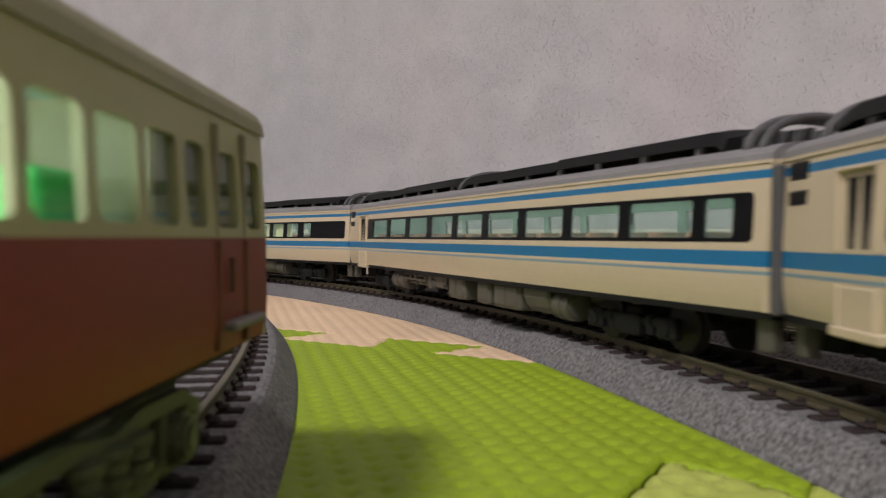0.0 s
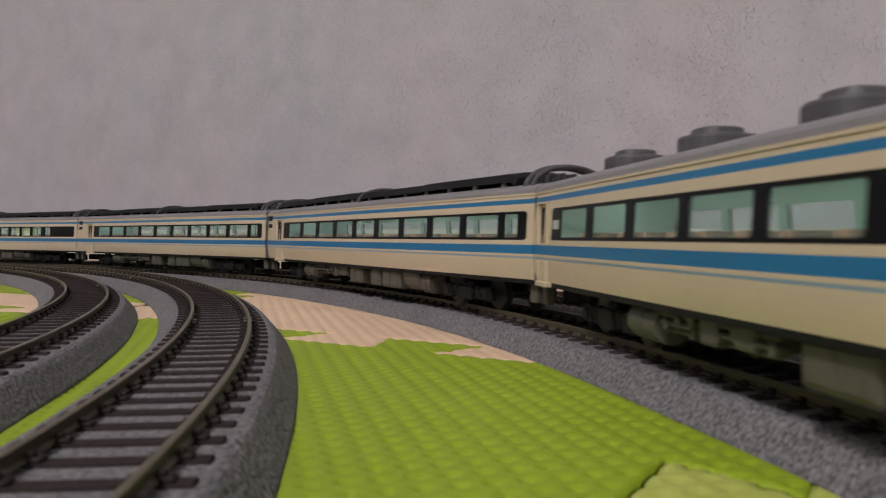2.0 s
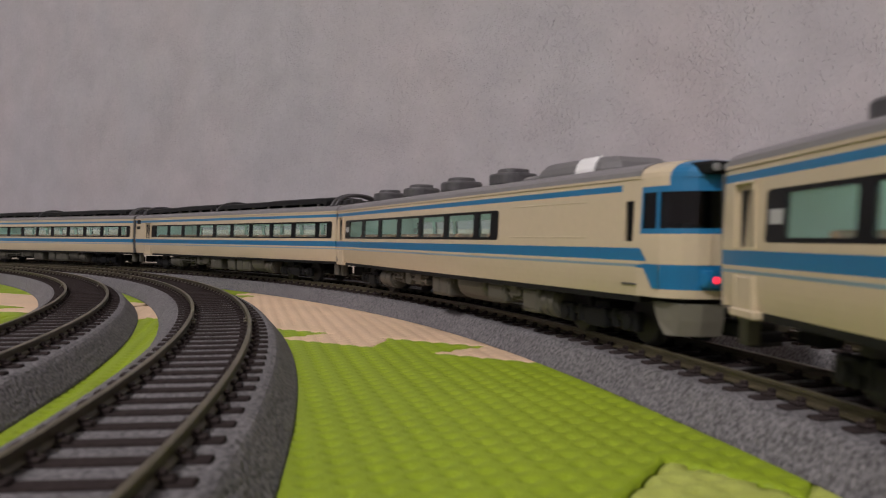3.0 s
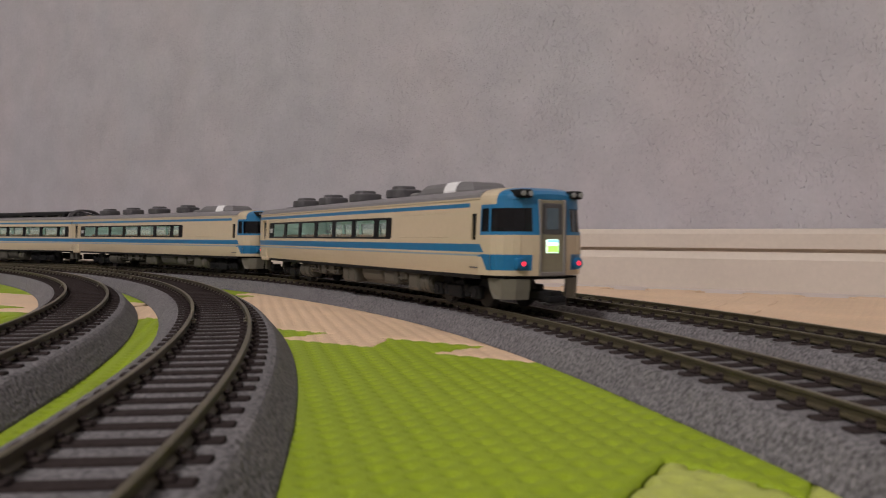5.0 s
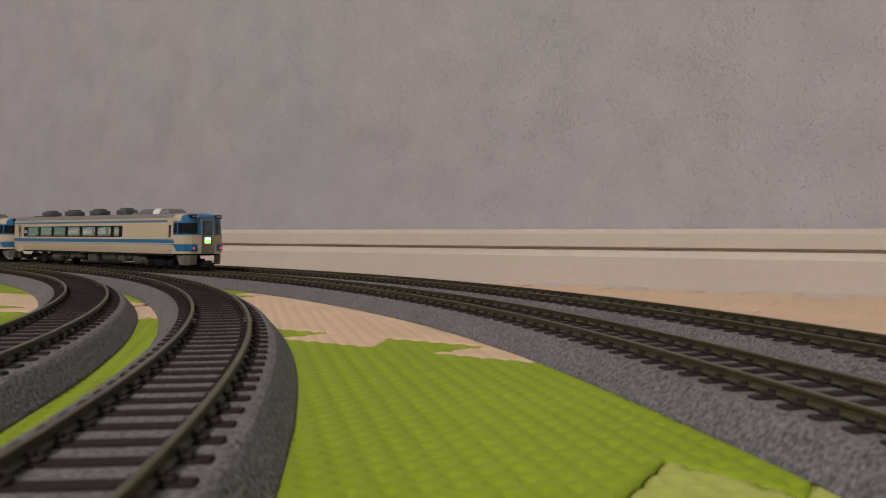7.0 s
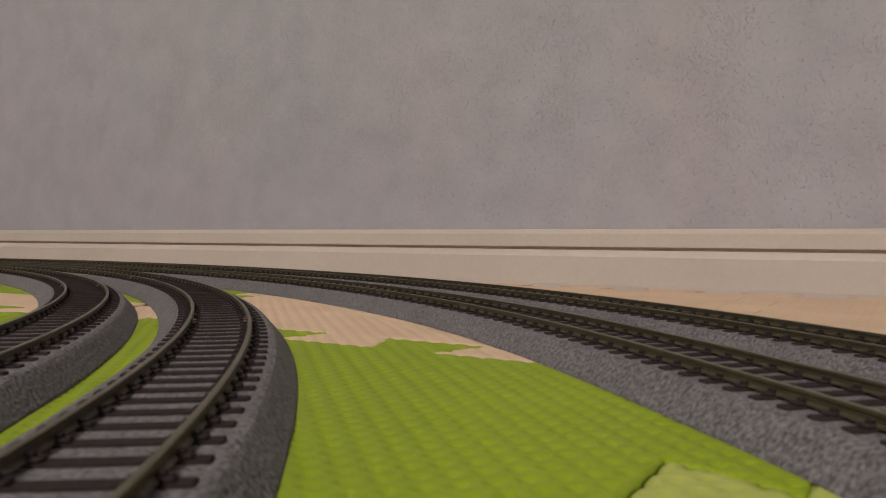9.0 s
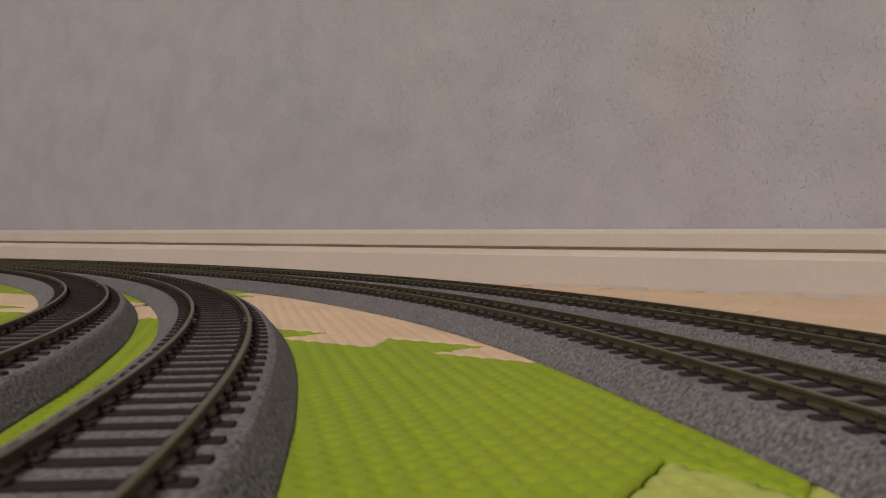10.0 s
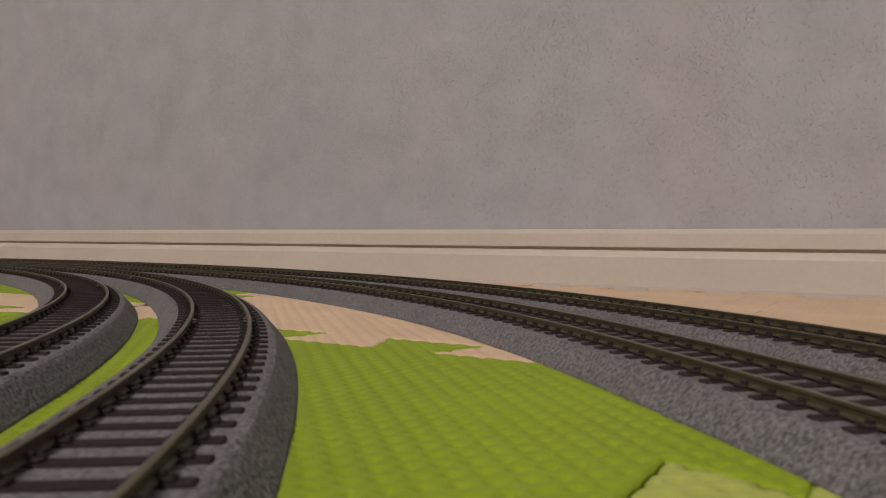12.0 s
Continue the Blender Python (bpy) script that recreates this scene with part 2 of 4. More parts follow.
class Line:
    """A track's centre line: points by arc length s (millimetres), growing away from the camera; s = 0 at the angle zero_at."""

    def __init__(self, key, zero_at, before, after, bend_before, bend_after):
        cx, cy, r0, c2, c3, mid, a, b = LINES[key]
        th = np.linspace(a, b, 900)
        r = r0 + c2 * (th - mid) ** 2 + c3 * (th - mid) ** 3
        if key == "C":      # the outer tracks close in on the camera a little at the near end
            r = r - 1.5 * (1 - self.ease((th - 0.26) / 0.14)) - 1.3 * (1 - self.ease((th - 0.10) / 0.12))
        pts = np.column_stack([cx + r * np.cos(th), cy + r * np.sin(th)])
        zero = np.interp(zero_at, th, np.arange(len(th)))
        pre = self.run(pts[0], pts[0] - pts[1], before, bend_before)[::-1]
        post = self.run(pts[-1], pts[-1] - pts[-2], after, bend_after)
        self.pts = np.vstack([pre, pts, post])
        self.s = np.append(0, np.cumsum(np.hypot(*np.diff(self.pts, axis=0).T)))
        self.s -= np.interp(zero + len(pre), np.arange(len(self.pts)), self.s)

    def sway(self, places, amounts):
        """Move the line sideways (outwards of the curve) by amounts given at places along it."""
        d = np.gradient(self.pts, axis=0)
        d /= np.hypot(*d.T)[:, None]
        by = np.interp(self.s, places, amounts)
        kernel = np.hanning(41) / np.hanning(41).sum()
        by = np.convolve(np.pad(by, 20, mode="edge"), kernel, "valid")
        self.pts = self.pts + np.column_stack([d[:, 1], -d[:, 0]]) * by[:, None]
        return self

    @staticmethod
    def ease(u):
        u = np.clip(u, 0.0, 1.0)
        return u * u * (3 - 2 * u)

    @staticmethod
    def run(start, way, length, bend, step=4.0):
        """Go on from a point with a constant bend (one over the radius; positive turns left)."""
        ang = math.atan2(way[1], way[0])
        out, q = [], np.array(start, float)
        for _ in range(int(length / step)):
            ang += bend * step
            q = q + step * np.array([math.cos(ang), math.sin(ang)])
            out.append(q)
        return np.array(out)

    def at(self, s):
        return np.array([np.interp(s, self.s, self.pts[:, 0]), np.interp(s, self.s, self.pts[:, 1])])

    def frame_at(self, s):
        """Point, direction of growing s, and normal to its right (outwards of the curve)."""
        d = self.at(s + 1.0) - self.at(s - 1.0)
        d /= np.hypot(*d)
        return self.at(s), d, np.array([d[1], -d[0]])

    def car_pose(self, s, half=90.0):
        """A car whose bogies stand half before and behind s; its +x looks towards falling s, its +y out of the curve ... to its left."""
        a, b = self.at(s + half), self.at(s - half)
        c, u = (a + b) / 2, b - a
        return pose(c[0] * MM, c[1] * MM, RAIL * MM, 0, 0, math.degrees(math.atan2(u[1], u[0])))


LINE = {"A": Line("A", 0.10, 260, 500, -1 / 1300, 1 / 900),
        "B": Line("B", 0.10, 420, 700, -1 / 1300, 1 / 900),
        "C": Line("C", 0.20, 900, 3200, -1 / 1000, 1 / 930),
        "D": Line("D", 0.20, 900, 900, -1 / 1050, 1 / 980)}

# the outer pair of tracks runs straighter beside the camera; the train's bodies keep a path of their own on it
LINE["train"] = Line("C", 0.20, 900, 3200, -1 / 1000, 1 / 930).sway((-260, -150, -60, 20, 100, 180, 260, 380, 700), (5.9, 9.5, 4.6, 0.5, -0.1, -1.4, -0.5, 1.2, 0.0))
LINE["C"].sway((-260, -150, -60, 20, 60), (5.9, 9.5, 4.6, 0.3, 0.0))
LINE["D"].sway((-260, -150, -60, 20, 60), (5.9, 9.5, 4.6, 0.3, 0.0))

# ---- the room ----
WN = (math.sin(0.537), math.cos(0.537))       # the wall's normal, away from the camera
WALL = 621.4                                   # its distance in millimetres
FLOOR = -5.5
ROOM = pose(0, 0, 0, 0, 0, -math.degrees(0.537))   # x along the wall, y towards it


def in_room(ob):
    ob.matrix_world = ROOM
    return ob


def room():
    x0, x1, y0, h = -2200.0, 1500.0, -2300.0, 2300.0
    specs = {"wall_north": (x0, x1, WALL, WALL + 100, FLOOR, h), "wall_south": (x0, x1, y0 - 100, y0, FLOOR, h),
             "wall_west": (x0 - 100, x0, y0 - 100, WALL + 100, FLOOR, h), "wall_east": (x1, x1 + 100, y0 - 100, WALL + 100, FLOOR, h)}
    for name, b in specs.items():
        bm = bmesh.new()
        box(bm, *b)
        tagged(in_room(part(name, bm, M_WALL)), "grey textured vinyl wallpaper with scattered trowel marks", "wall", kind="structure")
    bm = bmesh.new()
    box(bm, x0, x1, y0, WALL, FLOOR - 50, FLOOR)
    tagged(in_room(part("floor", bm, M_FLOOR)), "pale pinkish grey floor under the foam mats", "floor", kind="structure")
    bm = bmesh.new()
    box(bm, x0, x1, y0, WALL, h, h + 60)
    tagged(in_room(part("ceiling", bm, M_CEIL)), "plain white papered ceiling", "ceiling", kind="structure")
    # moulded skirting: lower board, groove, upper strip, each with eased edges
    top, gro_t, gro_b, bev = RAIL + 31.96, RAIL + 17.0, RAIL + 14.2, RAIL + 9.0
    prof = [(0, FLOOR), (9.6, FLOOR), (9.6, bev - 0.2), (9.2, bev + 0.5), (5.9, gro_b), (1.4, gro_b + 0.1), (1.4, gro_t - 0.1), (5.6, gro_t), (5.6, top - 4.0), (5.2, top - 3.4), (2.2, top - 0.5), (0, top)]
    bm = bmesh.new()
    rings = [[(x, WALL - d - 0.05, z) for d, z in prof] for x in (x0 + 1, x1 - 1)]
    sweep(bm, rings, slots=[0, 0, 0, 0, 1, 1, 1, 0, 0, 0, 0, 0])
    tagged(in_room(part("baseboard", bm, [M_SKIRT, M_GROOVE])), "cream moulded skirting board with a shadow groove", "skirting", kind="structure")
    bm = bmesh.new()
    cyl(bm, (0, 0, 0), 280, 60, "z", 48, bevel=15)
    shade = tagged(part("ceiling_lamp", bm, M_LAMP, smooth=False), "round white ceiling lamp, switched on", "lamp")
    shade.location = (LAMP.x, LAMP.y, LAMP.z + 0.035)


room()


# ---- foam mat tiles ----
TILE, TAB, LIFT = 300.0, 57.0, 10.0


def tab_edge(along0, along1, at, phase=13.5, flip=1.0, pitch=0.0):
    """A jigsaw edge from along0 to along1 at the offset at: points (along, across)."""
    out = [(along0, at)]
    n = int(round((along1 - along0) / TAB))
    step = pitch or ((along1 - along0) / n if n else 0)
    for i in range(-1, n + 2):
        a = along0 + phase + i * step
        q = step / 4
        for da, db in ((q - 3.5, -0.75), (q - 4.5, -1.0), (3 * q + 4.5, -1.0), (3 * q + 3.5, -0.75), (3 * q - 1.5, 0.75), (3 * q - 4.5, 1.0), (5 * q + 4.5, 1.0), (5 * q + 1.5, 0.75)):
            if along0 + 6 < a + da < along1 - 6:
                out.append((a + da, at + db * LIFT * flip))
    out.append((along1, at))
    return out


def weave(a, b):
    """Depth of the pressed dimples at a place of the mat, in millimetres: staggered rows."""
    k = 2 * math.pi / 6.96
    pit = np.cos(k * (a - 5.5)) * np.cos(k * (b - 5.5))
    groove = 0.5 + 0.5 * np.cos(k * (a + b - 11.0))
    return -0.8 * np.maximum(0.0, pit) ** 2.0 - 0.08 * groove - 0.02


def inside(ring, x, y):
    """Which of the places x, y lie within the closed outline."""
    hit = np.zeros(x.shape, bool)
    for (x0, y0), (x1, y1) in zip(ring, ring[1:] + ring[:1]):
        if y0 != y1:
            hit ^= ((y0 > y) != (y1 > y)) & (x < (x1 - x0) * (y - y0) / (y1 - y0) + x0)
    return hit


def mat_tile(a0, a1, b0, b1, mat, label, edges="tttt", step=5.0):
    """One tile; edges in the order bottom, right, top, left: t with tabs, s straight. Its top is pressed to a weave where step is fine."""
    shift = 13.5 - (a0 + 320.0) % 60.0
    lo = tab_edge(a0, a1, b0, shift, pitch=60.0) if edges[0] == "t" else [(a0, b0), (a1, b0)]
    ri = [(v, u) for u, v in (tab_edge(b0, b1, a1, -11.0) if edges[1] == "t" else [(b0, a1), (b1, a1)])]
    hi = (tab_edge(a0, a1, b1, shift, pitch=60.0) if edges[2] == "t" else [(a0, b1), (a1, b1)])[::-1]
    le = [(v, u) for u, v in (tab_edge(b0, b1, a0, -11.0) if edges[3] == "t" else [(b0, a0), (b1, a0)])][::-1]
    ring = lo[:-1] + ri[:-1] + hi[:-1] + le[:-1]
    m = LIFT + 2
    i0, i1 = math.floor((a0 - m) / step), math.ceil((a1 + m) / step)
    j0, j1 = math.floor((b0 - m) / step), math.ceil((b1 + m) / step)
    ii, jj = np.meshgrid(np.arange(i0, i1), np.arange(j0, j1), indexing="ij")
    keep = inside(ring, (ii + 0.5) * step, (jj + 0.5) * step)
    pad = np.pad(keep, 1)
    ni, nj = keep.shape
    gx, gy = np.meshgrid(np.arange(i0, i1 + 1) * step, np.arange(j0, j1 + 1) * step, indexing="ij")
    gz = weave(gx, gy) if step < 4 else gx * 0 - 0.1
    # rims droop a little, so that the seams show
    corner = pad[:-1, :-1] & pad[1:, :-1] & pad[:-1, 1:] & pad[1:, 1:]
    gz = np.where(corner, gz, gz - 0.5)
    top = np.column_stack([gx.ravel(), gy.ravel(), gz.ravel()])
    n = len(top)
    low = top.copy()
    low[:, 2] = FLOOR
    vid = np.arange(n).reshape(gx.shape)
    faces = []
    for i, j in zip(*np.nonzero(keep)):
        a, b, c, d = vid[i, j], vid[i + 1, j], vid[i + 1, j + 1], vid[i, j + 1]
        faces.append((a, b, c, d))
        for near, (p, q) in ((pad[i, j + 1], (d, a)), (pad[i + 2, j + 1], (b, c)), (pad[i + 1, j], (a, b)), (pad[i + 1, j + 2], (c, d))):
            if not near:
                faces.append((q, p, p + n, q + n))
    used = np.unique(np.array(faces).ravel())
    remap = np.zeros(2 * n, int)
    remap[used] = np.arange(len(used))
    verts = np.vstack([top, low])[used] * MM
    me = bpy.data.meshes.new("foam_mat_tile")
    me.from_pydata(verts.tolist(), [], remap[np.array(faces)].tolist())
    me.polygons.foreach_set("use_smooth", [p.normal.z > 0.3 for p in me.polygons])
    me.materials.append(mat)
    ob = new("foam_mat_tile", me)
    return tagged(in_room(ob), label, "foam mat", group="jigsaw foam mat tiles")


def mats():
    g = "green jigsaw foam mat tile with a pressed weave"
    be = "beige jigsaw foam mat tile with a pressed weave"
    mat_tile(-320, -20, -102, 198, M_GREEN, g, step=0.7)
    mat_tile(-20, 280, -102, 198, M_PALE, "pale green jigsaw foam mat tile with a pressed weave", step=1.1)
    mat_tile(-320, -66, 198, 498, M_BEIGE, be, step=0.87)
    mat_tile(-66, 280, 198, 498, M_BEIGE, be, step=1.16)
    mat_tile(280, 580, 198, 498, M_BEIGE, be, "tstt")
    mat_tile(-620, -320, 198, 255, M_BEIGE, be, "ttst", step=3.1)
    mat_tile(-620, -320, 255, 498, M_GREEN, g, "stts", step=3.1)
    mat_tile(-620, -320, -102, 198, M_GREEN, g)
    mat_tile(-920, -620, -102, 198, M_GREEN, g, "ttts")
    mat_tile(-920, -620, 198, 498, M_GREEN, g, "ttss")
    mat_tile(280, 580, -102, 198, M_GREEN, g, "tstt")
    for a in (-920, -620, -320, -20, 280):
        for b in (-402, -702):
            mat_tile(a, a + 300, b, b + 300, M_GREEN, g, ("s" if b == -702 else "t") + ("s" if a == 280 else "t") + "t" + ("s" if a == -920 else "t"))


mats()


# ---- tracks ----
TIE_PITCH = {"A": 8.6, "B": 8.6, "C": 7.5, "D": 7.0}


def tie_mesh():
    """A sleeper with eased edges and the two pairs of rail chairs."""
    bm = bmesh.new()
    box(bm, -1.45, 1.45, -13.3, 13.3, 4.6, 6.7, bevel=0.25, segments=1)
    for y in (-8.5, 8.5):
        for d in (-1.35, 1.35):
            box(bm, -1.15, 1.15, y + d * 1.2 - 1.0, y + d * 1.2 + 1.0, 6.6, 7.3, bevel=0.25, segments=1)
            box(bm, -0.7, 0.7, y + d * 0.8 - 0.5, y + d * 0.8 + 0.5, 7.2, 7.9, bevel=0.2, segments=1)
    bmesh.ops.scale(bm, vec=(MM, MM, MM), verts=bm.verts)
    me = bpy.data.meshes.new("tie")
    bm.to_mesh(me)
    bm.free()
    me.materials.append(M_TIE)
    return me


TIE = tie_mesh()


def track(key, s0, s1, tie0, tie1, joints, label):
    line = LINE[key]
    thing = tagged(new("model_track"), label, "model track", group="curved model tracks")

    def rings(profile, a, b, step):
        out = []
        for s in np.arange(a, b + step, step):
            q, d, n = line.frame_at(s)
            out.append([(q[0] + n[0] * o, q[1] + n[1] * o, z) for o, z in profile])
        return out

    bm = bmesh.new()
    prof = [(-20.1, 0.0), (-19.9, 0.5), (-17.6, 3.2), (-16.0, 5.1), (-15.2, 5.85), (-14.2, 6.2), (-8, 6.25), (0, 6.2), (8, 6.25), (14.2, 6.2), (15.2, 5.85), (16.0, 5.1), (17.6, 3.2), (19.9, 0.5), (20.1, 0.0)]
    sweep(bm, rings(prof, s0, s1, 3.0))
    part("roadbed", bm, M_BALLAST, thing, "grey moulded ballast bed", smooth=False)
    for y in (-8.5, 8.5):
        bm = bmesh.new()
        rail = [(y - 1.1, 6.75), (y - 1.1, 7.05), (y - 0.3, 7.35), (y - 0.3, 8.25), (y - 0.55, 8.4), (y - 0.55, 8.9), (y - 0.4, 9.0), (y + 0.4, 9.0), (y + 0.55, 8.9), (y + 0.55, 8.4), (y + 0.3, 8.25), (y + 0.3, 7.35), (y + 1.1, 7.05), (y + 1.1, 6.75)]
        slots = [0] * 14
        for i in (5, 6, 7):
            slots[i] = 1
        sweep(bm, rings(rail, s0, s1, 4.0), slots=slots)
        part("rail", bm, [M_RAIL, M_RAILTOP], thing, "nickel silver rail")
    for s in joints:
        q, d, n = line.frame_at(s)
        for y in (-8.5, 8.5):
            bm = bmesh.new()
            box(bm, -4.5, 4.5, -1.5, 1.5, 6.7, 7.6, bevel=0.3)
            box(bm, -3.6, 3.6, -0.9, 0.9, 7.5, 8.2, bevel=0.2)
            j = part("rail_joiner", bm, M_RAILTOP, thing, "metal rail joiner")
            j.matrix_basis = pose((q[0] + n[0] * y) * MM, (q[1] + n[1] * y) * MM, 0, 0, 0, math.degrees(math.atan2(d[1], d[0])))
    for s in np.arange(tie0, tie1, TIE_PITCH[key]):
        q, d, n = line.frame_at(s)
        t = new("tie", TIE)
        t.parent = thing
        t.matrix_basis = pose(q[0] * MM, q[1] * MM, 0, 0, 0, math.degrees(math.atan2(d[1], d[0])))
    return thing


def tracks():
    lab = "curved model railway track with dark ties on grey ballast"
    track("A", -120, 900, 20, 760, (330,), lab)
    track("B", -300, 1100, -170, 760, (150, 420), lab)
    track("C", -850, 1600, -157.3, 900, (170, 560), lab)
    track("D", -850, 1500, -60, 900, (200, 600), lab)


# ---- rolling stock ----
BODY_LIFT = 1.8        # bodies ride this much higher on their bogies


def tumble(z, half=18.1):
    """Half width of the body side at a height above the rail."""
    return half - max(0.0, z - 21.0) * 0.055 - max(0.0, 17.0 - z) ** 2 * 0.014


def side_plate(bm, xs, zs, hole, colour, sign, half=18.1, thick=0.9):
    """A body side as a plate with openings: hole(xm, zm), colour(xm, zm) -> slot."""
    def quad(pts, slot):
        f = bm.faces.new([bm.verts.new(p) for p in pts])
        f.material_index = slot
    cells = {}
    for i in range(len(xs) - 1):
        for j in range(len(zs) - 1):
            if not hole((xs[i] + xs[i + 1]) / 2, (zs[j] + zs[j + 1]) / 2):
                cells[i, j] = 1
    for i, j in cells:
        x0, x1, z0, z1 = xs[i], xs[i + 1], zs[j], zs[j + 1]
        c = colour((x0 + x1) / 2, (z0 + z1) / 2)
        y0, y1 = tumble(z0, half) * sign, tumble(z1, half) * sign
        t = thick * sign
        quad([(x0, y0, z0), (x1, y0, z0), (x1, y1, z1), (x0, y1, z1)], c)
        quad([(x0, y0 - t, z0), (x1, y0 - t, z0), (x1, y1 - t, z1), (x0, y1 - t, z1)], 2)
        if (i - 1, j) not in cells:
            quad([(x0, y0, z0), (x0, y0 - t, z0), (x0, y1 - t, z1), (x0, y1, z1)], c)
        if (i + 1, j) not in cells:
            quad([(x1, y0, z0), (x1, y0 - t, z0), (x1, y1 - t, z1), (x1, y1, z1)], c)
        if (i, j - 1) not in cells:
            quad([(x0, y0, z0), (x0, y0 - t, z0), (x1, y0 - t, z0), (x1, y0, z0)], c)
        if (i, j + 1) not in cells:
            quad([(x0, y1, z1), (x0, y1 - t, z1), (x1, y1 - t, z1), (x1, y1, z1)], c)


def fillets(bm, x0, x1, z0, z1, r, sign, half, slot=0):
    """Fill the four corners of an opening in a body side, so that they are round."""
    for cx, sx in ((x0, 1), (x1, -1)):
        for cz, sz in ((z0, 1), (z1, -1)):
            arc = [(cx + sx * r * (1 - math.sin(a)), cz + sz * r * (1 - math.cos(a))) for a in (0.0, 0.39, 0.785, 1.18, 1.571)]
            f = bm.faces.new([bm.verts.new((x, tumble(z, half) * sign, z)) for x, z in [(cx, cz)] + arc])
            f.material_index = slot


Z_ROWS = [9.0, 10.5, 12.0, 13.5, 15.0, 16.1, 16.75, 17.5, 20.2, 21.6, 30.3, 32.7, 34.3, 36.3]
WIN = (21.6, 30.3)


def stripe(z):
    if 16.1 < z < 16.75:
        return 3
    return 1 if 17.5 < z < 20.2 or 32.7 < z < 34.3 else 0


def roof_ring(x, drop=0.0, half=17.3, base=36.2, top=40.2):
    out = []
    for i in range(15):
        a = math.pi * i / 14
        c, s = math.cos(a), math.sin(a)
        out.append((x, half * math.copysign(abs(c) ** 0.62, c), base + (top - base - drop) * abs(s) ** 0.8))
    return out


def bogie(parent, x, mat=None):
    mat = mat or M_BLACK
    fr = bmesh.new()
    for y in (-12.6, 12.6):
        box(fr, x - 16, x + 16, y - 0.8, y + 0.8, 5.2, 7.0, bevel=0.4)
        box(fr, x - 4.5, x + 4.5, y - 1.5, y + 1.5, 2.8, 7.4, bevel=0.5)
        for d in (-13, 13):
            box(fr, x + d - 3, x + d + 3, y - 1.2, y + 1.2, 3.0, 7.6, bevel=0.6)
            cyl(fr, (x + d, y, 5.2), 1.7, 3.4, "y", 12)
            cyl(fr, (x + d * 0.55, y, 5.6), 1.2, 4.0, "z", 10)
    box(fr, x - 3, x + 3, -12, 12, 5.5, 9.0, bevel=0.4)
    b = part("bogie", fr, mat, parent, "dark bogie frame with springs")
    for d in (-13, 13):
        bm = bmesh.new()
        for y in (-8.0, 8.0):
            cyl(bm, (x + d, y, 5.35), 5.3, 2.0, "y", 24, bevel=0.3)
            cyl(bm, (x + d, y - math.copysign(0.9, y), 5.35), 5.9, 0.7, "y", 24)
        cyl(bm, (x + d, 0, 5.35), 1.0, 18, "y", 10)
        part("wheelset", bm, M_METAL, b, "steel wheels and axle")


